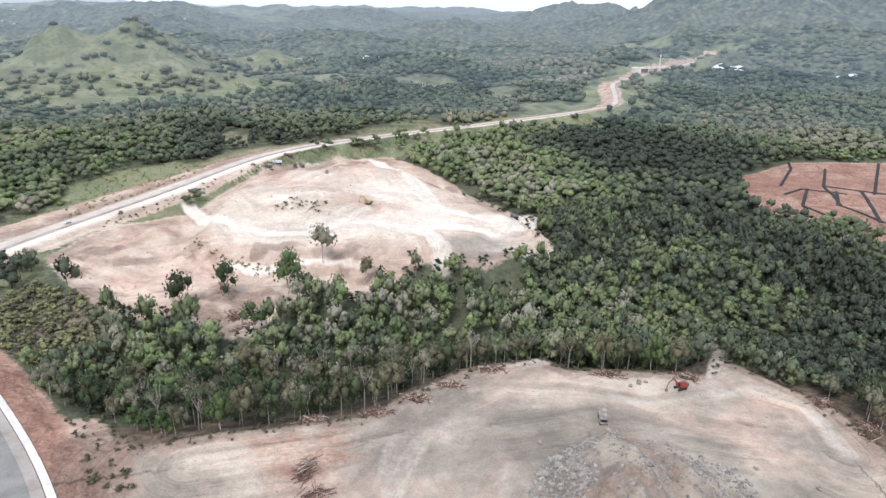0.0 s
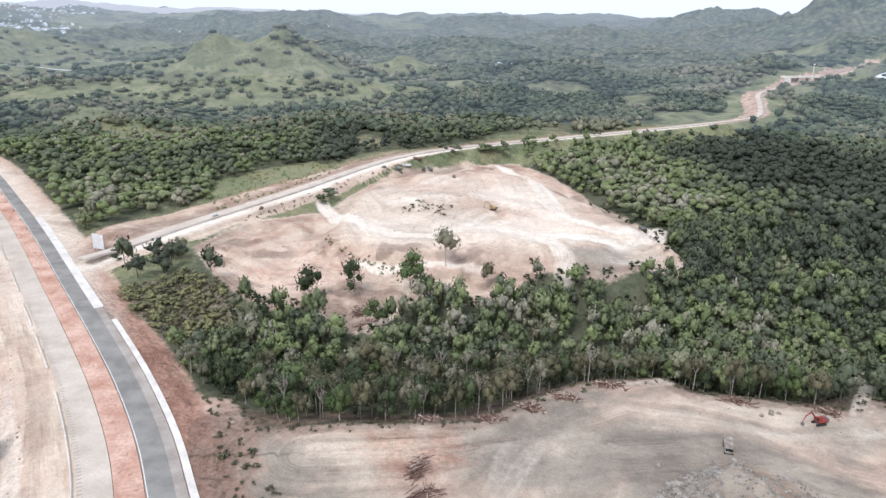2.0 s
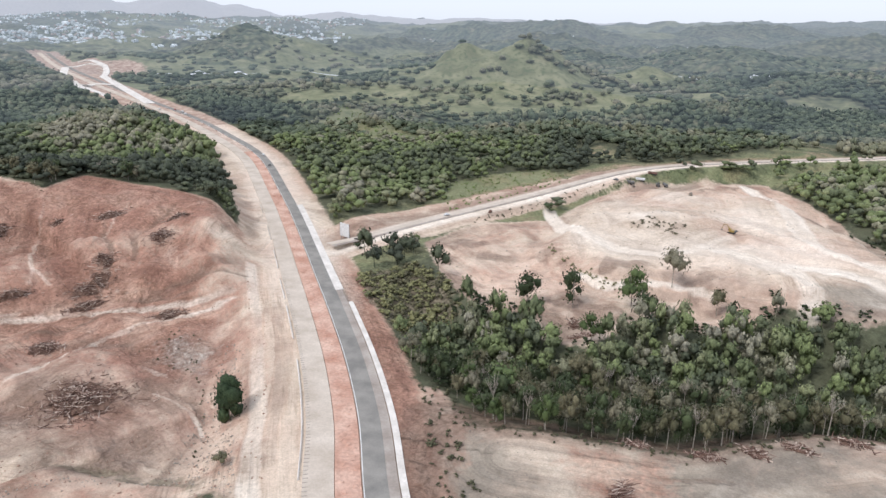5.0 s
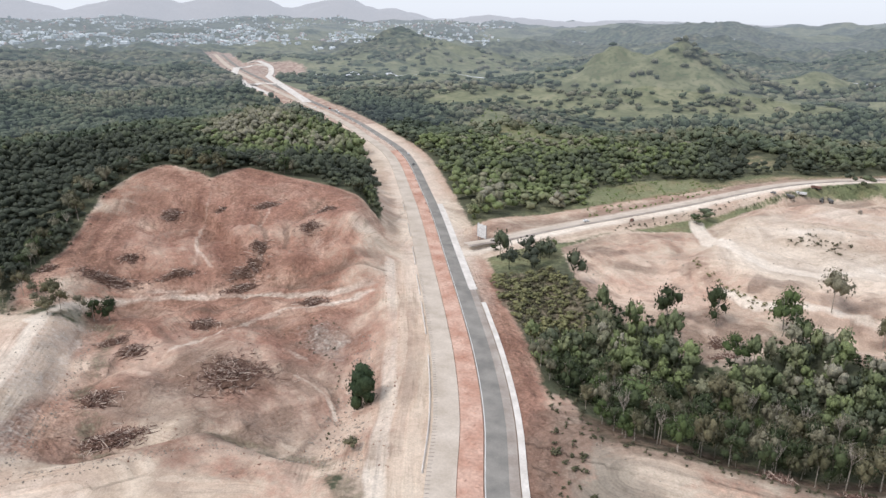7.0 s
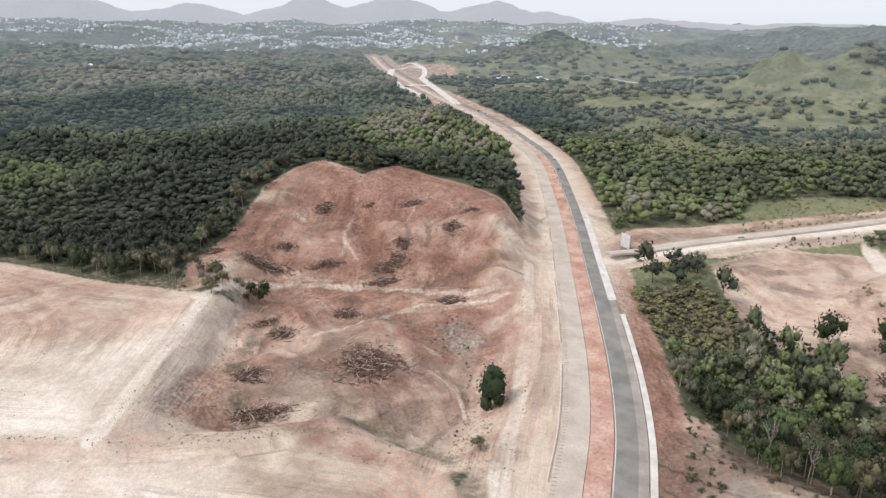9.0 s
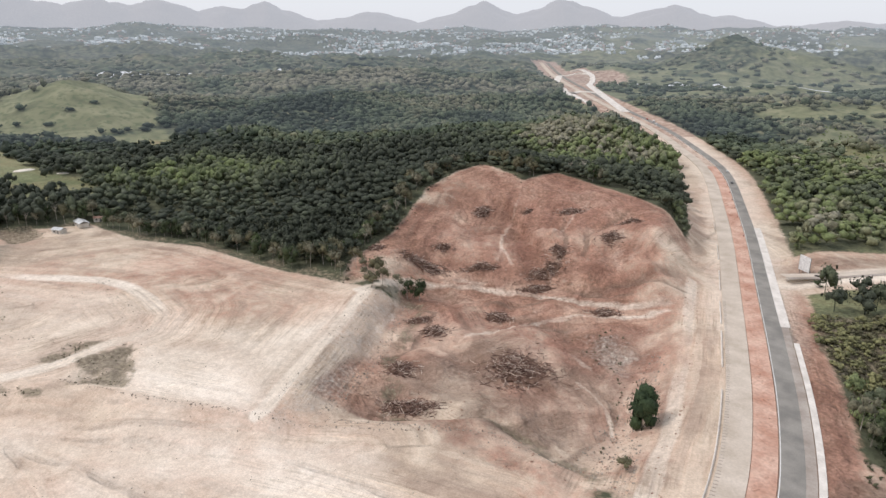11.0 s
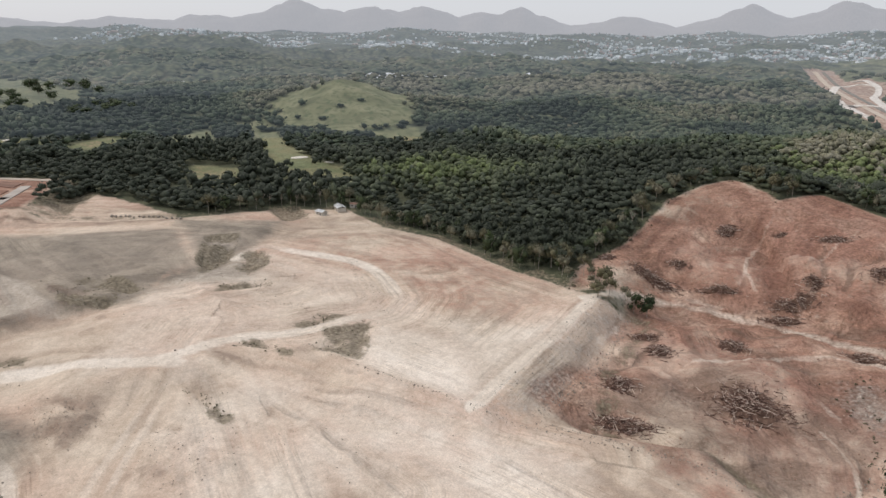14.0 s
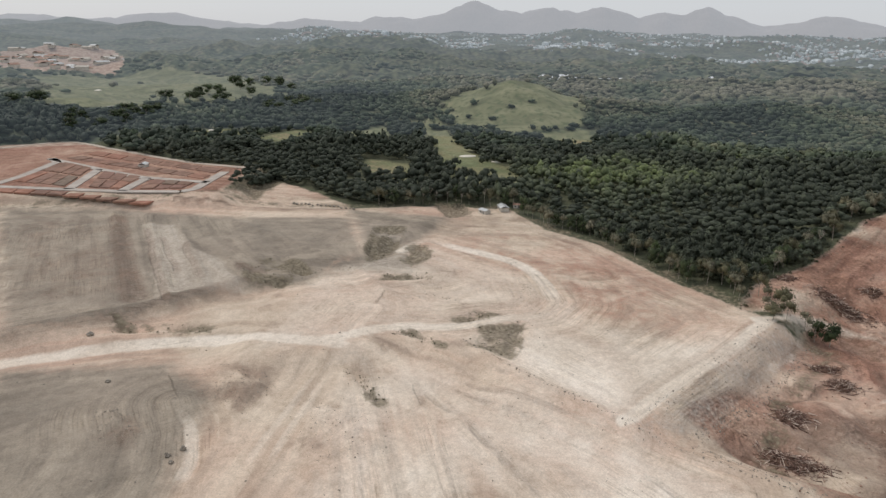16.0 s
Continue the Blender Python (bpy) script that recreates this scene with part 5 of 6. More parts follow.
def dump_truck(x, y, turn, paint, label):
    e = tagged(root_at("dump_truck", x, y, turn), label, "truck", "machines on the site")
    part("chassis", block(0.9, 7.6, 0.35, 0, 0, 0.75), grey_metal, e)
    cab = part("cab", block(2.4, 1.9, 1.9, 0, 2.9, 0.9, 0.2, 0.92), paint, e)
    part("windscreen", block(2.0, 0.08, 0.8, 0, 3.82, 1.8, 0.02), glass_mat, cab)
    part("bed", block(2.5, 5.0, 1.5, 0, -1.0, 1.15, 0.1, 1.06), paint, e)
    for sx in (-1.05, 1.05):
        for sy in (2.8, -1.6, -2.9):
            part("wheel", wheel_shape(0.52, 0.45, sx, sy, 0.52), rubber_mat, e)
    return e


def car(x, y, turn, paint, label, lift=0.3, high=0.0):
    e = tagged(root_at("car", x, y, turn, lift), label, "car", "vehicles on the road")
    part("body", block(1.8, 4.4, 0.65, 0, 0, 0.32, 0.18), paint, e)
    cabin = part("cabin", block(1.6, 2.3 + high, 0.6 + high * 0.3, 0, -0.2, 0.95, 0.12, 0.84), paint, e)
    part("windscreen", block(1.3, 0.08, 0.4, 0, 0.85, 1.0, 0.02), glass_mat, cabin)
    part("rear_window", block(1.3, 0.08, 0.4, 0, -1.3, 1.0, 0.02), glass_mat, cabin)
    for sx in (-0.8, 0.8):
        for sy in (1.35, -1.35):
            part("wheel", wheel_shape(0.33, 0.22, sx, sy, 0.33, 10), rubber_mat, e)
    return e


excavator(83, 213, 115, red_paint, "red tracked excavator parked at the edge of the trees", 0.8)
excavator(-46, 408, 70, yellow_paint, "yellow excavator with a raised boom on the pale quarry", 0.0)
excavator(-124, 566, 200, grey_metal, "dusty grey excavator in the machine yard by the quarry", 0.5)
dump_truck(-141, 545, 60, grey_metal, "dusty dark dump truck in the machine yard")
dump_truck(-136, 556, 95, white_metal, "white dump truck in the machine yard")
dump_truck(-130, 571, 80, rusty_paint, "rusty dump truck in the machine yard")
dump_truck(-119, 570, 30, grey_metal, "grey dump truck beside the side road")
dump_truck(51, 190, 172, rock_mat, "dusty grey dump truck tipping rock at the edge of the mound")
dump_truck(45, 425, 20, grey_metal, "dark dump truck on the quarry rim")
car(-150, 536, 75, grey_metal, "dark pickup parked beside the side road", 0.0, 0.4)
car(-238.5, 314.5, -60, rubber_mat, "dark brown van parked at the road junction", 0.3, 1.6)
for t, off, mat, words in ((560, -6.5, grey_metal, "dark car driving on the asphalt carriageway"), (600, -8.5, white_metal, "white car on the asphalt carriageway"),
                           (840, -6, white_metal, "white van on the far carriageway"), (856, -9, white_metal, "white pickup on the far carriageway"), (872, -6, red_paint, "red car on the far carriageway"),
                           (885, 8, white_metal, "white truck on the concrete carriageway")):
    (p, a), = places_on(ROAD, t, t + 0.5, 1.0)
    car(p[0] - math.sin(a) * off, p[1] + math.cos(a) * off, math.degrees(a) - 90, mat, words, 0.32, 0.3)
(p, a), = places_on(LANE, 92, 92.5, 1.0)
car(p[0] - math.sin(a) * 3, p[1] + math.cos(a) * 3, math.degrees(a) - 90, white_metal, "pale car on the unfinished side road", 0.3, 0.2)
(p, a), = places_on(LANE, 120, 120.5, 1.0)
car(p[0] + math.sin(a) * 9, p[1] - math.cos(a) * 9, math.degrees(a) - 60, rusty_paint, "brown pickup beside the unfinished side road", 0.0, 0.5)


# ---- roadside ----
def billboard(x, y, turn):
    b = tagged(root_at("billboard", x, y, turn), "large blank white billboard on posts at the junction", "billboard")
    part("panel", block(8.6, 0.22, 8.2, 0, 0, 2.6, 0.05), white_metal, b)
    for sx in (-4.2, 4.2):
        part("frame_rail", block(0.2, 0.3, 8.4, sx, 0, 2.5, 0.04), grey_metal, b)
    for sx in (-3.4, 0, 3.4):
        part("post", block(0.26, 0.26, 10.6, sx, -0.3, -0.1, 0.04), grey_metal, b)
        part("brace", stick((sx, -2.6, 0), (sx, -0.35, 5.2), 0.09, 0.09), grey_metal, b)
    return b


billboard(-248.0, 314.8, 168)


def barrier_shape(long=3.9):
    profile = [(-0.3, 0), (-0.3, 0.12), (-0.12, 0.4), (-0.08, 0.85), (0.08, 0.85), (0.12, 0.4), (0.3, 0.12), (0.3, 0)]
    v = np.array([(x, y, z) for y in (-long / 2, long / 2) for x, z in profile], float)
    f = [(i, (i + 1) % 8, 8 + (i + 1) % 8) for i in range(8)] + [(i, 8 + (i + 1) % 8, 8 + i) for i in range(8)]
    return v, np.array(f + [(0, i + 1, i) for i in range(1, 7)] + [(8, 8 + i, 9 + i) for i in range(1, 7)])


barrier = mesh_object("concrete_barrier", *barrier_shape(), curb_mat)
tagged(barrier, "white precast concrete barrier along the carriageway", "barrier", "road barriers")
made = 0
for first, last, off in ((128, 205, 14.6), (226, 262, 14.6), (272, 300, 14.6), (318, 350, 14.2), (372, 400, 14.2), (430, 450, 14.2)):
    for p, a in places_on(ROAD, first, last, 4.1):
        m = pose(p[0] - math.sin(a) * off, p[1] + math.cos(a) * off, float(road_level(np.hypot(*p))) - 0.02, 0, 0, math.degrees(a) - 90 + random.uniform(-1.5, 1.5))
        if made:
            copy_thing(barrier, m)
        else:
            barrier.matrix_basis = m
        made += 1

drum = new("traffic_drum")
tagged(drum, "orange and white traffic drum on the median", "traffic drum", "traffic drums")
part("barrel", block(0.6, 0.6, 1.1, 0, 0, 0, 0.12, 0.8), red_paint, drum)
part("band", block(0.62, 0.62, 0.3, 0, 0, 0.5, 0.05), paint_mat, drum)
made = 0
for p, a in places_on(ROAD, 420, 800, 22):
    m = pose(p[0] + math.sin(a) * 2.2, p[1] - math.cos(a) * 2.2, float(road_level(np.hypot(*p))) + 0.18)
    if made:
        copy_thing(drum, m)
    else:
        drum.matrix_basis = m
    made += 1

# steel ties along the edge of the cast slabs
ties = []
for p, a in places_on(ROAD, 60, 300, 1.9):
    ties.append(moved(block(random.uniform(0.9, 1.7), 0.35, 0.05, 0, 0, 0, 0.01), p[0] - math.sin(a) * 12.6, p[1] + math.cos(a) * 12.6, float(road_level(np.hypot(*p))) + 0.285, a - math.pi / 2))
tagged(mesh_object("slab_ties", *joined(ties), shoulder_mat), "short dark ties along the edge of the cast slabs", "road", kind="stuff")
# low heaps of loose soil down the median
heaps, hrng = [], np.random.default_rng(11)
for p, a in places_on(ROAD, 20, 520, 2.6):
    off = hrng.uniform(-1.6, 3.4)
    v, f = rock(hrng, hrng.uniform(0.4, 1.3), 2)
    heaps.append(moved((v * [1.3, 1.3, 0.35], f), p[0] - math.sin(a) * off, p[1] + math.cos(a) * off, float(road_level(np.hypot(*p))) + 0.2))
tagged(mesh_object("median_soil", *joined(heaps), redsoil_mat), "loose heaps of red soil along the median", "soil", kind="stuff")


# ---- heaps of cut wood ----
def brush_pile(x, y, wide, deep, turn, seed, label, logs=False, high=0.16):
    rng = np.random.default_rng(seed)
    n = int(np.clip(wide * deep * (1.7 if not logs else 0.6), 80, 640))
    out = []
    tall = max(wide, deep) * high * 0.75 + 0.7
    spots = rng.normal(0, 0.27, (n, 2))
    face = math.atan2(y, x) - math.pi / 2
    fc, fs = math.cos(face), math.sin(face)
    laid = np.stack([spots[:, 0] * wide * fc - spots[:, 1] * deep * fs, spots[:, 0] * wide * fs + spots[:, 1] * deep * fc], -1)
    heights = land(laid[:, 0] + x, laid[:, 1] + y)
    foot = float(land(x, y))
    for u, c, g in zip(spots, laid, heights - foot):
        z = tall * math.exp(-(u[0] ** 2 + u[1] ** 2) * 9) * rng.uniform(0.1, 1)
        a = rng.normal(0.9, 0.35) if logs else rng.uniform(0, 6.28)
        half = rng.uniform(0.8, 2.6) * (1.6 if logs else 1)
        d = np.array([math.cos(a) * half, math.sin(a) * half, rng.uniform(-0.5, 0.5)])
        q = np.array([c[0], c[1], g + z + 0.1])
        t = rng.uniform(0.08, 0.24)
        out.append(stick(q - d, q + d, t, t * 0.5, 4))
        if rng.uniform() < 0.5:
            out.append(stick(q + d * 0.3, q + d * 0.3 + rng.normal(0, 0.8, 3) + [0, 0, 0.5], t * 0.6, t * 0.2, 3))
    ob = new("log_pile" if logs else "brush_pile")
    ob.matrix_basis = pose(x, y, foot)
    tagged(part("brushwood", joined(out), dead_mat, ob), kind="stuff")
    v, f = ICO[2]
    v = v * (1 + 0.2 * rng.uniform(-1, 1, (len(v), 1))) * [wide * 0.42, deep * 0.42, tall * 0.5]
    v[:, :2] = np.stack([v[:, 0] * fc - v[:, 1] * fs, v[:, 0] * fs + v[:, 1] * fc], -1)
    v[:, 2] += land(v[:, 0] + x, v[:, 1] + y) - foot
    part("earth_mound", (v, f), mound_mat, ob, "dark soil and leaf litter under the branches")
    return tagged(ob, label, "brush pile", "heaps of cleared wood")


clod_mat = mottled("clods", "86685a", "b59a88", 0.5, 0.95, 2.5, 0.2)
mound_mat = mottled("leaf_litter", "594439", "7f6657", 0.5, 0.95, 2.5, 0.4)
PILES = [(-355, 151, 10, 6), (-344, 134, 24, 10), (-332, 164, 19, 5), (-308, 191, 20, 10), (-313, 203, 10, 11), (-358, 239, 16, 9), (-306, 232, 11, 12), (-317, 253, 12, 8), (-401, 198, 11, 14), (-381, 222, 7, 5),
         (-279, 148, 12, 10), (-224, 129, 26, 24), (-271, 111, 10, 10), (-243, 85, 13, 11), (-214, 77, 20, 11), (-258, 195, 14, 8), (-360, 112, 10, 6), (-301, 183, 18, 5), (-287, 110, 11, 7)]
for i, (x, y, w, d) in enumerate(PILES):
    brush_pile(x, y, w, d, 0, 200 + i, "large tangled heap of cleared grey branches" if w * d > 300 else "heap of brown cut brush on red earth")
for i, (x, y, w, d) in enumerate([(-20, 194, 9, 4), (-8, 203, 8, 5), (3, 213, 9, 5), (18, 226, 10, 4), (-40, 190, 8, 3), (60, 222, 9, 3), (88, 221, 8, 4), (128, 205, 6, 8), (135, 190, 6, 10), (138, 232, 8, 6)]):
    brush_pile(x, y, w, d, 0, 240 + i, "scattered dead branches along the edge of the clearing", False, 0.06)
brush_pile(-37, 165, 3, 8, 0, 260, "long pile of cut pale logs on the cleared pad", True)
brush_pile(-33, 154, 5, 3, 0, 261, "low pile of cut branches on the cleared pad", True)
brush_pile(-83, 262, 8, 9, 0, 262, "fallen brown brush in the gully of the quarry", False, 0.1)
brush_pile(-90, 275, 6, 7, 0, 263, "fallen brown brush in the gully of the quarry", False, 0.1)

# ---- rocks ----
brng = np.random.default_rng(5)
for i, (x, y, s) in enumerate([(-86.6, 502.9, 2.3), (45, 181, 1.0), (43, 179, 0.8), (57, 183, 0.9), (89.9, 167.6, 0.8), (139, 231, 0.9), (69.4, 216.2, 1.5), (72, 217, 1.1), (103.8, 159.4, 1.0), (66, 214, 0.9),
                               (30, 178, 1.0), (33, 165, 1.2), (28, 160, 1.4), (76, 172, 1.0), (82, 165, 1.1), (12, 226, 0.7), (-205, -163, 1.1), (-236, -193, 1.5), (-170, -112, 1.3), (-166, -115, 1.1), (-163, -112, 0.9)]):
    ob = mesh_object("boulder", *rock(brng, s, 2), rock_mat)
    ob.matrix_basis = pose(x, y, float(land(x, y)) + s * 0.35, 0, 0, brng.uniform(0, 360))
    tagged(ob, "pale angular boulder lying on the dusty ground", "boulder", "boulders")


def rubble(name, label, places, low, high, mat=rock_mat):
    out = []
    for x, y in places:
        s = brng.uniform(low, high) * brng.uniform(0.5, 1)
        v, f = rock(brng, s)
        out.append((v + [x, y, float(0)], f, x, y))
    z = land(np.array([o[2] for o in out]), np.array([o[3] for o in out]))
    return tagged(mesh_object(name, *joined([(v + [0, 0, k], f) for (v, f, _, _), k in zip(out, z)]), mat), label, "rubble", kind="stuff")


def spread(poly, n, rng):
    """Places scattered inside a polygon."""
    lo, hi = np.min(poly, 0), np.max(poly, 0)
    p = rng.uniform(lo, hi, (n, 2))
    return p[inside(poly, p[:, 0], p[:, 1]) > 0]


rubble("mound_rubble", "grey broken rock over the blasted mound", np.concatenate([spread([(18, 140), (27, 165), (38, 176), (47, 182), (44, 160), (36, 140)], 2300, brng), spread([(66, 176), (84, 168), (88, 145), (74, 140), (70, 160)], 900, brng), spread([(44, 140), (50, 184), (66, 176), (74, 140)], 500, brng)]), 0.25, 1.15, pale_rock_mat)
rubble("slope_rubble", "grey broken rock on the fill slope", spread(ROCK_SLOPE, 1600, brng), 0.15, 0.5)
rubble("pad_rubble", "rows of loose stones along the pad edges", np.concatenate([np.array([p for p, _ in places_on(l, 0, 1e9, s)]) + brng.normal(0, w, (len(places_on(l, 0, 1e9, s)), 2)) for l, s, w in (
    ([(-206, 44), (-195, 66), (-180, 90), (-155, 108)], 0.4, 1.2), ([(-309, 112), (-256, 80), (-210, 46)], 0.35, 1.6), ([(-262, -40), (-236, -10), (-206, 30), (-188, 70)], 0.8, 0.7),
    ([(-298, -10), (-330, -18), (-377, -32)], 0.9, 2.5), ([(-340, -80), (-312, -60), (-300, -40)], 1.0, 2.0), ([(-330, -130), (-360, -100), (-420, -110)], 0.8, 5.0))]), 0.15, 0.6)
rubble("rough_rubble", "loose stones and clods in the rough hollows of the pads", np.concatenate([spread(p, 260, brng) for p in ROUGH]), 0.1, 0.4)
rubble("quarry_rubble", "loose pale stones about the quarry", np.concatenate([spread([(-110, 385), (-60, 385), (-60, 425), (-110, 425)], 60, brng), spread(QUARRY, 500, brng), spread([(40, 330), (62, 330), (60, 400), (45, 400)], 260, brng)]), 0.2, 0.8)
rubble("roadside_rubble", "loose stones and clods beside the road", spread([(-125, 108), (-170, 150), (-196, 182), (-214, 190), (-185, 150), (-158, 108)], 2400, brng), 0.15, 0.7)
rubble("clods", "clods of red earth on the cleared hill", spread(RED_HILL, 4200, brng), 0.2, 0.7, clod_mat)


# ---- bushes and lone trees ----
def bushes(name, label, places, low, high, mat_key, seed):
    rng = np.random.default_rng(seed)
    p = np.array(places)
    z = land(p[:, 0], p[:, 1])
    shapes = [crown(rng, 3, 12, 1, 1.0) for _ in range(5)]
    out = []
    for (x, y), k in zip(p, z):
        v, f = shapes[rng.integers(5)]
        s = rng.uniform(low, high)
        out.append(moved((v * [s * 1.4, s * 1.4, s, 1, 1, 1] - [0, 0, s * 0.25, 0, 0, 0], f), x, y, k, rng.uniform(0, 6.28)))
    return tagged(mesh_object(name, *joined(out), tree_leaves[mat_key]), label, "bushes", kind="stuff")


bush_rng = np.random.default_rng(17)
bank = spread(SCRUB_BANK, 1200, bush_rng)
bushes("bank_scrub", "dense yellow-olive scrub on the roadside bank", bank[::3], 2.4, 5.2, "weedy", 21)
bushes("bank_bushes", "grey-olive dry bushes on the roadside bank", bank[1::3], 2.0, 4.6, "olive", 22)
weeds = np.concatenate([spread(w, 90, bush_rng) for w in WEEDS])
bushes("pad_weeds", "dry low weeds in the hollows of the pads", weeds, 0.3, 0.9, "olive", 23)
edge_places = np.array([p for p, _ in places_on(LANE, 95, 340, 2.2)]) + bush_rng.normal(0, 2.2, (len(places_on(LANE, 95, 340, 2.2)), 2)) + [14, -4]
bushes("lane_bushes", "low green bushes along the side road", edge_places, 0.5, 2.0, "dark", 24)
verge = np.array([p for p, _ in places_on(RED_HILL[:6], 0, 1e9, 3)] + [p for p, _ in places_on(NEAR_PAD[:12], 0, 1e9, 1.6)])
bushes("edge_bushes", "dry bushes along the edge of the clearings", verge + bush_rng.normal(0, 2.0, verge.shape), 0.5, 2.2, "olive", 25)
gap = np.concatenate([spread([(-152, 288), (-128, 264), (-108, 238), (-96, 196), (-114, 196), (-146, 222), (-140, 250)], 520, bush_rng), np.array([p for p, _ in places_on(QUARRY[2:14], 0, 1e9, 2.2)]) + bush_rng.normal(0, 4.5, (len(places_on(QUARRY[2:14], 0, 1e9, 2.2)), 2))])
bushes("quarry_bushes", "dark green bushes along the foot of the quarry", gap, 1.4, 4.4, "dark", 32)
bank2 = spread([(-118, 190), (-112, 200), (-95, 182), (-93, 170), (-70, 146), (-60, 118), (-70, 118), (-84, 142)], 420, bush_rng)
bushes("bank_weeds", "dry brown scrub on the cut bank", bank2, 0.6, 2.4, "olive", 26)
flank = spread([(-245, 168), (-240, 192), (-200, 172), (-160, 128), (-152, 116), (-165, 128), (-198, 160)], 260, bush_rng)
bushes("flank_weeds", "dry grey-green weeds on the stony flank beside the road", flank, 0.4, 1.3, "olive", 31)
arc = np.array([p for p, _ in places_on(curve_of([(-128, 339), (-115, 328), (-93, 313), (-81, 309), (-77, 315)]), 0, 1e9, 1.5)])
bushes("rim_bushes", "dry bushes along the rim of the quarry bench", arc + bush_rng.normal(0, 1.3, arc.shape), 0.6, 2.0, "weedy", 30)
knob = spread([(-98, 382), (-70, 380), (-66, 396), (-92, 398)], 60, bush_rng)
bushes("knob_bushes", "dry dark bushes on the quarry knoll", knob, 0.8, 2.6, "olive", 27)
pasture = spread(PASTURES[0], 420, bush_rng)
band = spread(MEADOW, 420, bush_rng)
bushes("lane_scrub", "yellow-green scrub along the side road", band, 0.6, 2.4, "lush", 29)
bushes("pasture_bushes", "yellow-green bushes scattered over the pasture", pasture, 1.2, 3.6, "lush", 28)

for key, x, y, hi, wide, words in (("dark", -95, 286, 20, 12, "dark green tree with a tall crown on the quarry slope"), ("dark", -113, 276, 17, 13, "flat-topped dark tree on the bare quarry slope"),
                                   ("bright", -70.7, 296, 21, 15, "green tree with a broad crown on the quarry slope"), ("pale", -58.7, 320, 21, 15, "tall pale green tree on the quarry slope"),
                                   ("olive", -36, 307, 14, 9, "small thin tree standing in the pale dust"), ("bright", -75, 252, 13, 12, "round bright green tree below the quarry"),
                                   ("dark", -64, 288, 13, 12, "dark dense tree at the foot of the quarry"), ("olive", -52, 285, 10, 10, "grey-green tree at the foot of the quarry"),
                                   ("bright", -92, 208, 16, 18, "broad bright green tree over the dark woods"), ("full", -166, 145, 18, 11.5, "lone dark green tree beside the road"),
                                   ("olive", -315, 95, 9, 10, "bushy green tree at the corner of the pad"), ("olive", -144, 121, 5, 6, "small green bush beside the road"),
                                   ("dark", -167, 441, 7, 12, "low dark bush at the rim of the quarry"), ("dark", -230, 305, 4, 7, "low green bush by the junction")):
    plant_tree(key, x, y, hi, wide, words, "lone trees")


# a fringe of tall pale trees where the woodland meets the clearings
fringe_rng = np.random.default_rng(81)
for line, first, last, step in ((CLEARED[3:11], 20, 400, 5.4), (RED_HILL[1:9], 0, 330, 6.4)):
    for p, a in places_on(line, first, last, step):
        key = fringe_rng.choice(["dark", "olive", "pale", "bright", "bare"], p=[0.3, 0.3, 0.26, 0.04, 0.1])
        out, hi = fringe_rng.uniform(4, 15), fringe_rng.uniform(9, 15)
        plant_tree(key, p[0] - math.sin(a) * out, p[1] + math.cos(a) * out, hi, hi * fringe_rng.uniform(0.55, 0.8), "", "fringe trees")


# ---- house plots, golf course and sheds ----
def slab(corners, z, thick, inset=0.6):
    """A low slab between four corners, its top edges drawn in."""
    p = np.array(corners, float)
    mid = p.mean(0)
    rings = []
    for k, cut in ((-1.0, 0.0), (thick - 0.15, 0.0), (thick, inset)):
        d = p - mid
        q = mid + d * (1 - cut / np.maximum(np.linalg.norm(d, axis=1), 1)[:, None])
        rings += [(x, y, z + k) for x, y in q]
    f = [(0, 1, 2), (0, 2, 3), (8, 9, 10), (8, 10, 11)]
    for r in (0, 4):
        for a in range(4):
            b = (a + 1) % 4
            f += [(r + a, r + b, r + b + 4), (r + a, r + b + 4, r + a + 4)]
    return np.array(rings) - [*mid, z], np.array(f), mid


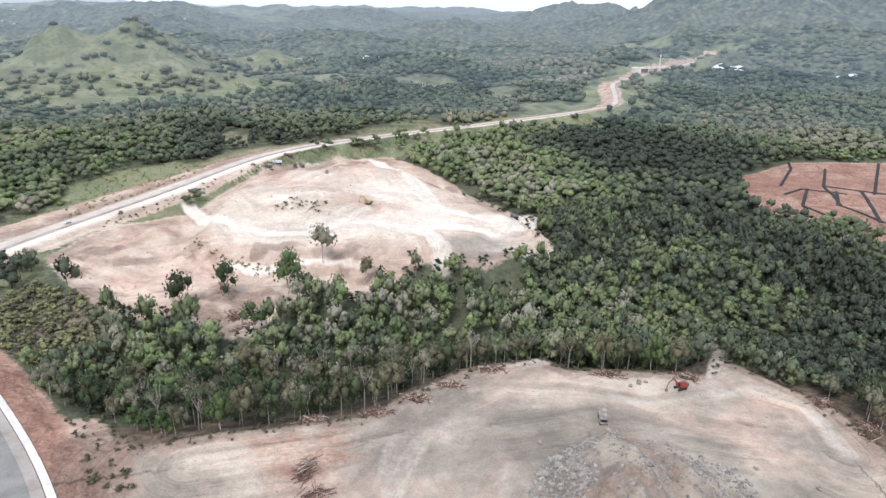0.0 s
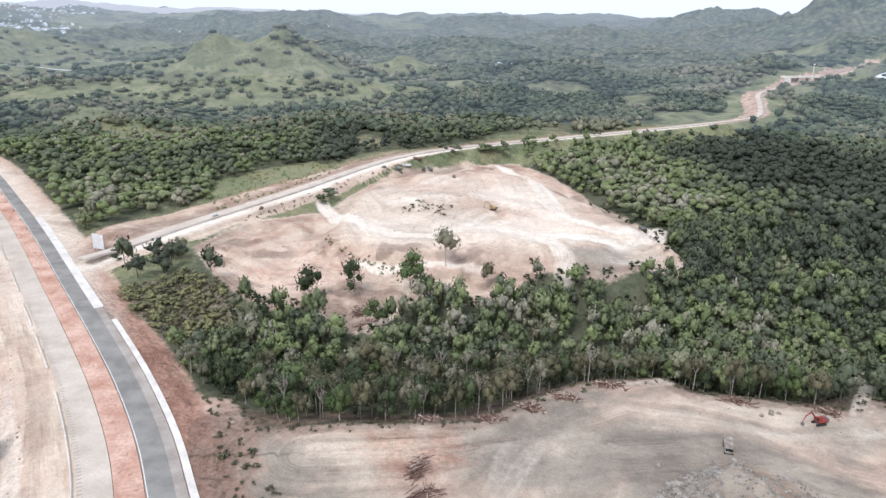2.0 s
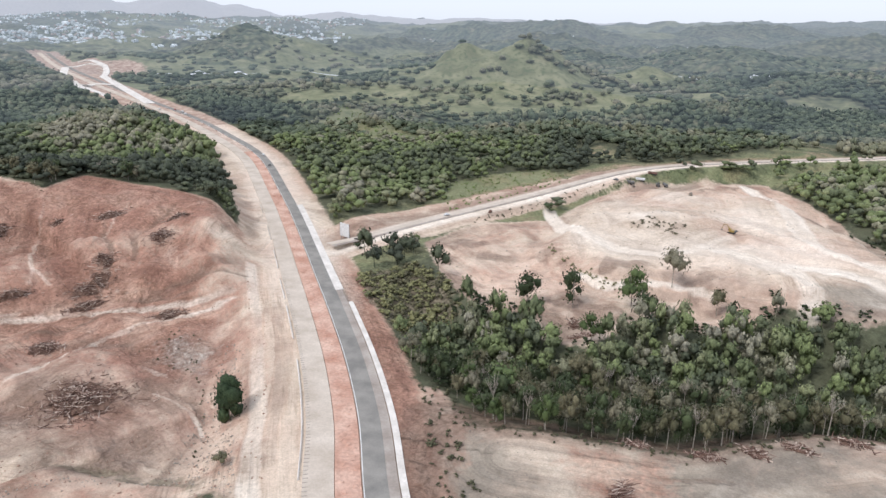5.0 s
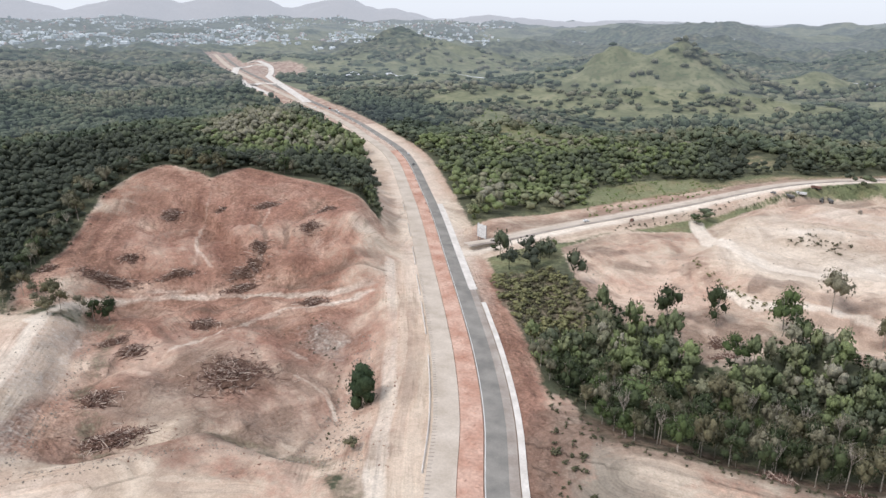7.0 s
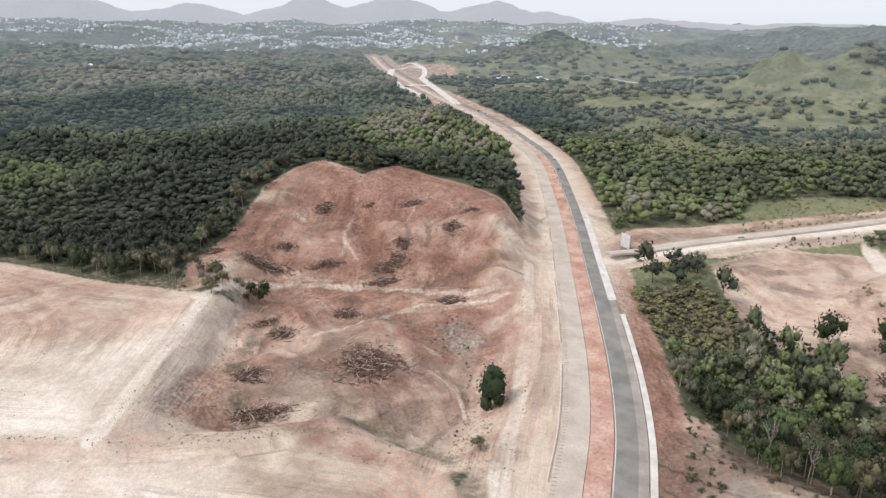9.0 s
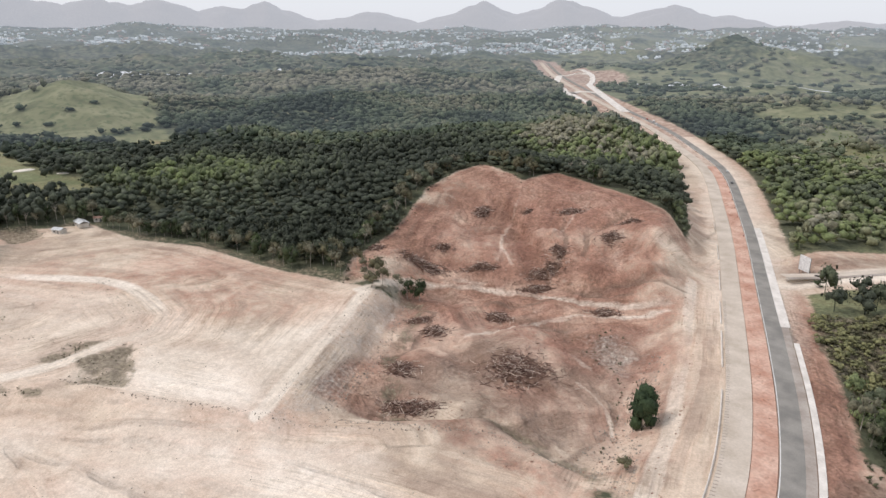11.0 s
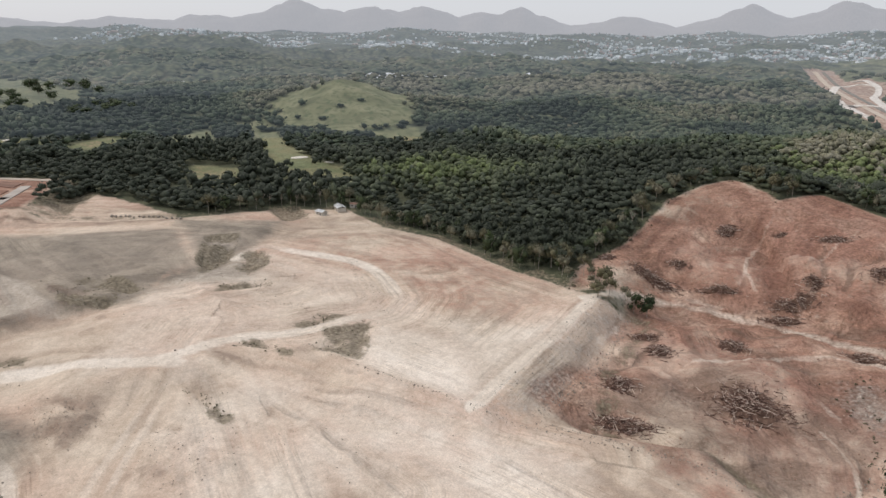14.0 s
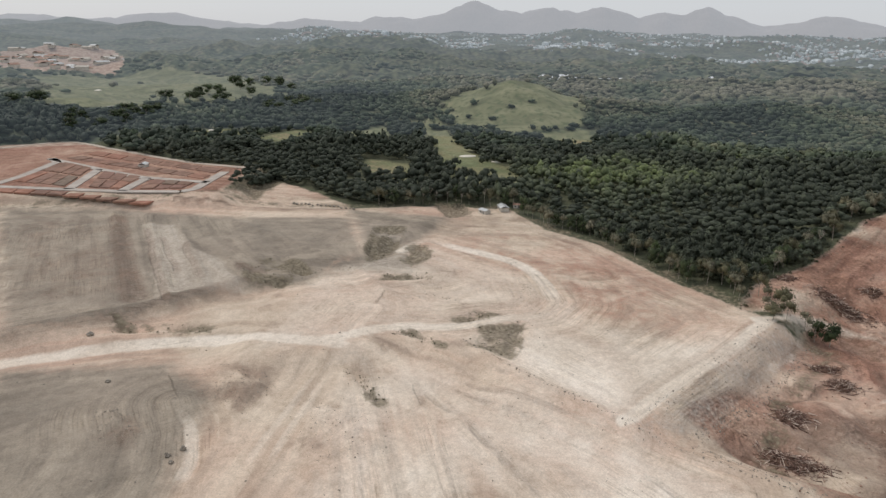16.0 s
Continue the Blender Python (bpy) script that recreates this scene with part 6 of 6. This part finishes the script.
def plots():
    level = float(bowl(650.0))
    lots_level = lambda r: np.full(np.shape(r), level)
    streets = [[(-545, -461), (-512, -389), (-489, -334), (-484, -274)], [(-528, -283), (-459, -271), (-448, -276)], [(-424, -470), (-430, -410), (-434, -361), (-438, -317), (-448, -276)],
               [(-432, -419), (-470, -425), (-532, -444), (-548, -462)], [(-435, -357), (-510, -387)], [(-439, -317), (-488, -328)]]
    for s in streets:
        tagged(ribbon("road_plot_street", s, 3.6, -3.6, 0.5, street_mat, lots_level, 0.7), "pale concrete street between house plots", "road", kind="structure")
    tagged(ribbon("road_plot_track", curve_of([(-585, -549), (-617, -538), (-642, -512), (-612, -446), (-565, -340), (-550, -274)]), 2.6, -2.6, 0.4, concrete_mat, None, 0.8), "dusty track along the rim of the house plots", "road", kind="structure")
    rng = np.random.default_rng(33)
    # each block: its near and far edges, plots along it, rows across it
    blocks = [((-536, -438), (-517, -398), (-448, -416), (-442, -366), 4, 2), ((-507, -380), (-494, -336), (-444, -348), (-446, -323), 3, 2), ((-486, -321), (-482, -284), (-448, -309), (-458, -281), 3, 2),
              ((-567, -446), (-512, -286), (-552, -452), (-494, -284), 9, 1), ((-426, -404), (-440, -286), (-414, -398), (-424, -290), 9, 1), ((-596, -452), (-540, -290), (-574, -446), (-520, -288), 7, 1)]
    for a, b, c, d, n, rows in blocks:
        a, b, c, d = (np.array(q, float) for q in (a, b, c, d))
        for k in range(n):
            for r in range(rows):
                u0, u1, v0, v1 = (k + 0.05) / n, (k + 0.95) / n, (r + 0.06) / rows, (r + 0.94) / rows
                at = lambda u, v: (a + (b - a) * u) * (1 - v) + (c + (d - c) * u) * v
                z = level + rng.uniform(0.0, 0.5)
                if rows == 1:
                    z = float(land(*at(0.5 * (u0 + u1), 0.5))) + 0.1
                verts, faces, mid = slab([at(u0, v0), at(u0, v1), at(u1, v1), at(u1, v0)], z, 0.5)
                ob = mesh_object("house_plot", verts, faces, plot_mat)
                ob.matrix_basis = pose(mid[0], mid[1], z)
                tagged(ob, "levelled red and brown earth house plot", "house plot", "house plots")


plots()


def shed(x, y, turn, wide, deep, high, roof, label, group="sheds"):
    s = tagged(root_at("shed", x, y, turn, -0.1), label, "shed", group)
    wall = part("wall", block(wide, deep, high, 0, 0, 0, 0.05), wall_mat, s)
    part("door", block(0.9, 0.08, 2.0, wide * 0.2, -deep / 2 - 0.03, 0.1, 0.02), grey_metal, wall)
    part("window", block(1.1, 0.08, 0.9, -wide * 0.2, -deep / 2 - 0.03, 1.1, 0.02), glass_mat, wall)
    w, d, o = wide / 2 + 0.4, deep / 2 + 0.4, 0.12
    v = np.array([(-w, -d, high), (w, -d, high), (w, d, high), (-w, d, high), (-w, 0, high + deep * 0.22), (w, 0, high + deep * 0.22)])
    v = np.concatenate([v, v + [0, 0, o]])
    f = [(6, 7, 11), (6, 11, 10), (8, 9, 10), (8, 10, 11), (0, 5, 1), (0, 4, 5), (2, 4, 3), (2, 5, 4), (0, 1, 7), (0, 7, 6), (2, 3, 9), (2, 9, 8), (1, 5, 11), (1, 11, 7), (5, 2, 8), (5, 8, 11), (4, 0, 6), (4, 6, 10), (3, 4, 10), (3, 10, 9)]
    part("roof", (v, np.array(f)), roof, s)
    return s


shed(-489, -46, 20, 11, 6, 2.8, roof_mat, "site shed with a pale metal roof by the trees")
shed(-478, -58, 50, 7, 5, 2.6, roof_mat, "small site shed with a metal roof")
shed(-496, -36, 80, 6, 4, 2.5, rust_roof_mat, "small rusty-roofed shed under the trees")
shed(-532, -360, 15, 9, 6, 2.8, roof_mat, "small pale house on the plots")
for i in range(16):
    c = (-462 - i * 0.4 + random.uniform(-2, 2), -150 - i * 3.2)
    ob = mesh_object("boulder", *rock(brng, 1.2, 2), rock_mat)
    ob.matrix_basis = pose(c[0], c[1], float(land(*c)) + 0.4, 0, 0, brng.uniform(0, 360))
    tagged(ob, "white stone in a row along the pad edge", "boulder", "row of white stones")
ENDS = [(-669, -100, 9), (-637, -111, 6), (-650, -70, 5), (-960, -760, 12), (-930, -690, 9), (-700, -385, 6)]
for x, y, s in ENDS:
    v, f = ICO[2]
    ob = mesh_object("sand_bunker", v * [s, s * 0.55, 1.2], f, sand_mat)
    ob.matrix_basis = pose(x, y, float(land(x, y)) - 0.2, 0, 0, random.uniform(0, 180))
    tagged(ob, "pale sand bunker on the golf course", "bunker", "golf bunkers")

est_rng = np.random.default_rng(44)
for i in range(46):
    x, y = spread(ESTATE, 60, est_rng)[0]
    shed(x, y, est_rng.uniform(0, 180), est_rng.uniform(14, 32), est_rng.uniform(10, 16), est_rng.uniform(4, 8), [roof_mat, rust_roof_mat, wall_mat][est_rng.integers(3)], "distant house with a low pale roof", "estate houses")


# ---- overpass on the side road ----
def overpass(x, y, turn):
    o = tagged(root_at("overpass", x, y, turn), "white concrete overpass crossing the far side road", "bridge")
    part("deck", block(70, 12, 1.4, 0, 0, 6.5, 0.2), curb_mat, o)
    for sy in (-5.8, 5.8):
        part("parapet", block(70, 0.4, 1.2, 0, sy, 7.9, 0.05), curb_mat, o)
    for sx in (-30, 30):
        part("abutment", block(9, 13, 8.0, sx, 0, -1.4, 0.3), curb_mat, o)
    for sx in (-9, 9):
        part("pier", block(1.4, 8, 8.0, sx, 0, -1.4, 0.2), curb_mat, o)
    return o


overpass(330, 1150, 25)
mast = tagged(root_at("mast", 352, 1180, 0), "slender white mast beside the overpass", "mast")
part("pole", stick((0, 0, -1), (0, 0, 22), 1.1, 0.7, 4), curb_mat, mast)
part("head", block(2.4, 2.4, 2.0, 0, 0, 22, 0.2), white_metal, mast)


# ---- the far town ----
def town():
    rng = np.random.default_rng(66)
    v0, f0 = block(1, 1, 1, 0, 0, 0, 0.02)
    v0, f0 = v0[8:24], np.array([q for q in f0.tolist() if min(q) >= 8 and max(q) < 16 + 8]) - 8
    pieces = {0: [], 1: [], 2: []}
    a = np.concatenate([rng.normal(62, 18, 3900), rng.uniform(36, 114, 5200), rng.normal(99, 6, 1900)])
    r = np.concatenate([rng.uniform(1880, 2700, 3900), rng.uniform(2200, 3700, 5200), rng.uniform(2150, 2700, 1900)])
    keep = (a > 30) & (a < 118)
    x, y = -r * np.sin(np.radians(a)), r * np.cos(np.radians(a))
    keep &= fbm(x, y, 260, 141) > -0.25
    x, y = x[keep], y[keep]
    z = land(x, y)
    for i in range(len(x)):
        w, d, h = rng.uniform(5, 10), rng.uniform(4.5, 8), rng.uniform(3, 5)
        if rng.uniform() < 0.03:
            w, d, h = w * 2.6, d * 2, h * 1.6
        body = np.array([(sx * w / 2, sy * d / 2, k) for k in (-2, h) for sx, sy in ((-1, -1), (1, -1), (1, 1), (-1, 1))] + [(-w / 2, 0, h + d * 0.25), (w / 2, 0, h + d * 0.25)])
        f = np.array([(0, 1, 5), (0, 5, 4), (1, 2, 6), (1, 6, 5), (2, 3, 7), (2, 7, 6), (3, 0, 4), (3, 4, 7), (4, 5, 9), (4, 9, 8), (6, 7, 8), (6, 8, 9), (5, 6, 9), (7, 4, 8)])
        pieces[rng.choice(3, p=[0.5, 0.3, 0.2])].append(moved((body, f), x[i], y[i], z[i], rng.uniform(0, 3.14)))
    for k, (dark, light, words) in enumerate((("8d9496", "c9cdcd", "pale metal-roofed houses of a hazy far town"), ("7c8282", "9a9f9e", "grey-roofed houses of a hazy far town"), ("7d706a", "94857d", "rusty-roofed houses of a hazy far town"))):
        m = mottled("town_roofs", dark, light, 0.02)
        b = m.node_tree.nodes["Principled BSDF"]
        # haze over the town, painted as emission on its houses
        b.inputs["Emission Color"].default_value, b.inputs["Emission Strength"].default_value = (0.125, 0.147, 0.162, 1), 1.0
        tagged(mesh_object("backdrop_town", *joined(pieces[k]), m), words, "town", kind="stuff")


town()


# ---- drains cut across the red field ----
for line in ([(296, 590), (286, 565), (253, 511)], [(316, 568), (286, 512), (270, 457), (278, 420)], [(286, 512), (330, 484)], [(286, 494), (268, 457)], [(306, 497), (275, 420)],
             [(270, 504), (242, 454), (249, 424), (265, 398)], [(243, 482), (266, 504), (289, 485)], [(370, 585), (311, 489)]):
    tagged(ribbon("drain_line", line, 1.1, -1.1, 0.45, rubber_mat, None, 1.2), "dark drain line across the red field", "drain", kind="structure")

for line in ([(-761, 583), (-937, 666), (-1051, 723), (-1157, 800), (-1230, 805)], [(-1198, 754), (-1071, 668), (-917, 589), (-830, 572)], [(-1198, 754), (-1190, 790), (-1157, 800)], [(-917, 589), (-950, 625), (-967, 651), (-940, 664)]):
    tagged(ribbon("road_ramp", curve_of(line), 6, -6, 0.6, curb_mat, None, 1.5), "pale unfinished ramp of the far interchange", "road", kind="structure")

rubble("pad_clods", "small loose stones strewn over the pads", np.concatenate([spread(MAIN_PAD, 1500, brng), spread(WHITE_PAD, 400, brng), spread(NORTH_PAD, 400, brng), spread(NEAR_PAD, 900, brng)]), 0.15, 0.5)

# ---- golf course pond ----
pond = ribbon("water", curve_of([(-735, -650), (-775, -610), (-800, -560), (-790, -520)]), 9, -9, 0.8, glass_mat, None, 1.5)
tagged(pond, "narrow grey pond on the golf course", "water", kind="structure")
golf_rng = np.random.default_rng(71)
groves = [[(-690, -600), (-770, -560), (-800, -470), (-730, -480), (-660, -540)], [(-860, -560), (-960, -560), (-985, -470), (-880, -470)], [(-1000, -500), (-1090, -560), (-1130, -480), (-1040, -420)],
          [(-720, -690), (-780, -650), (-770, -620), (-715, -640)], [(-840, -400), (-930, -420), (-960, -330), (-850, -330)]]
for grove, count in zip(groves, (12, 12, 10, 4, 10)):
    for x, y in spread(grove, 160, golf_rng)[:count]:
        hi = golf_rng.uniform(11, 17)
        plant_tree("dark", x, y, hi, hi * golf_rng.uniform(1.1, 1.6), "dark spreading tree on the golf course", "golf course trees")
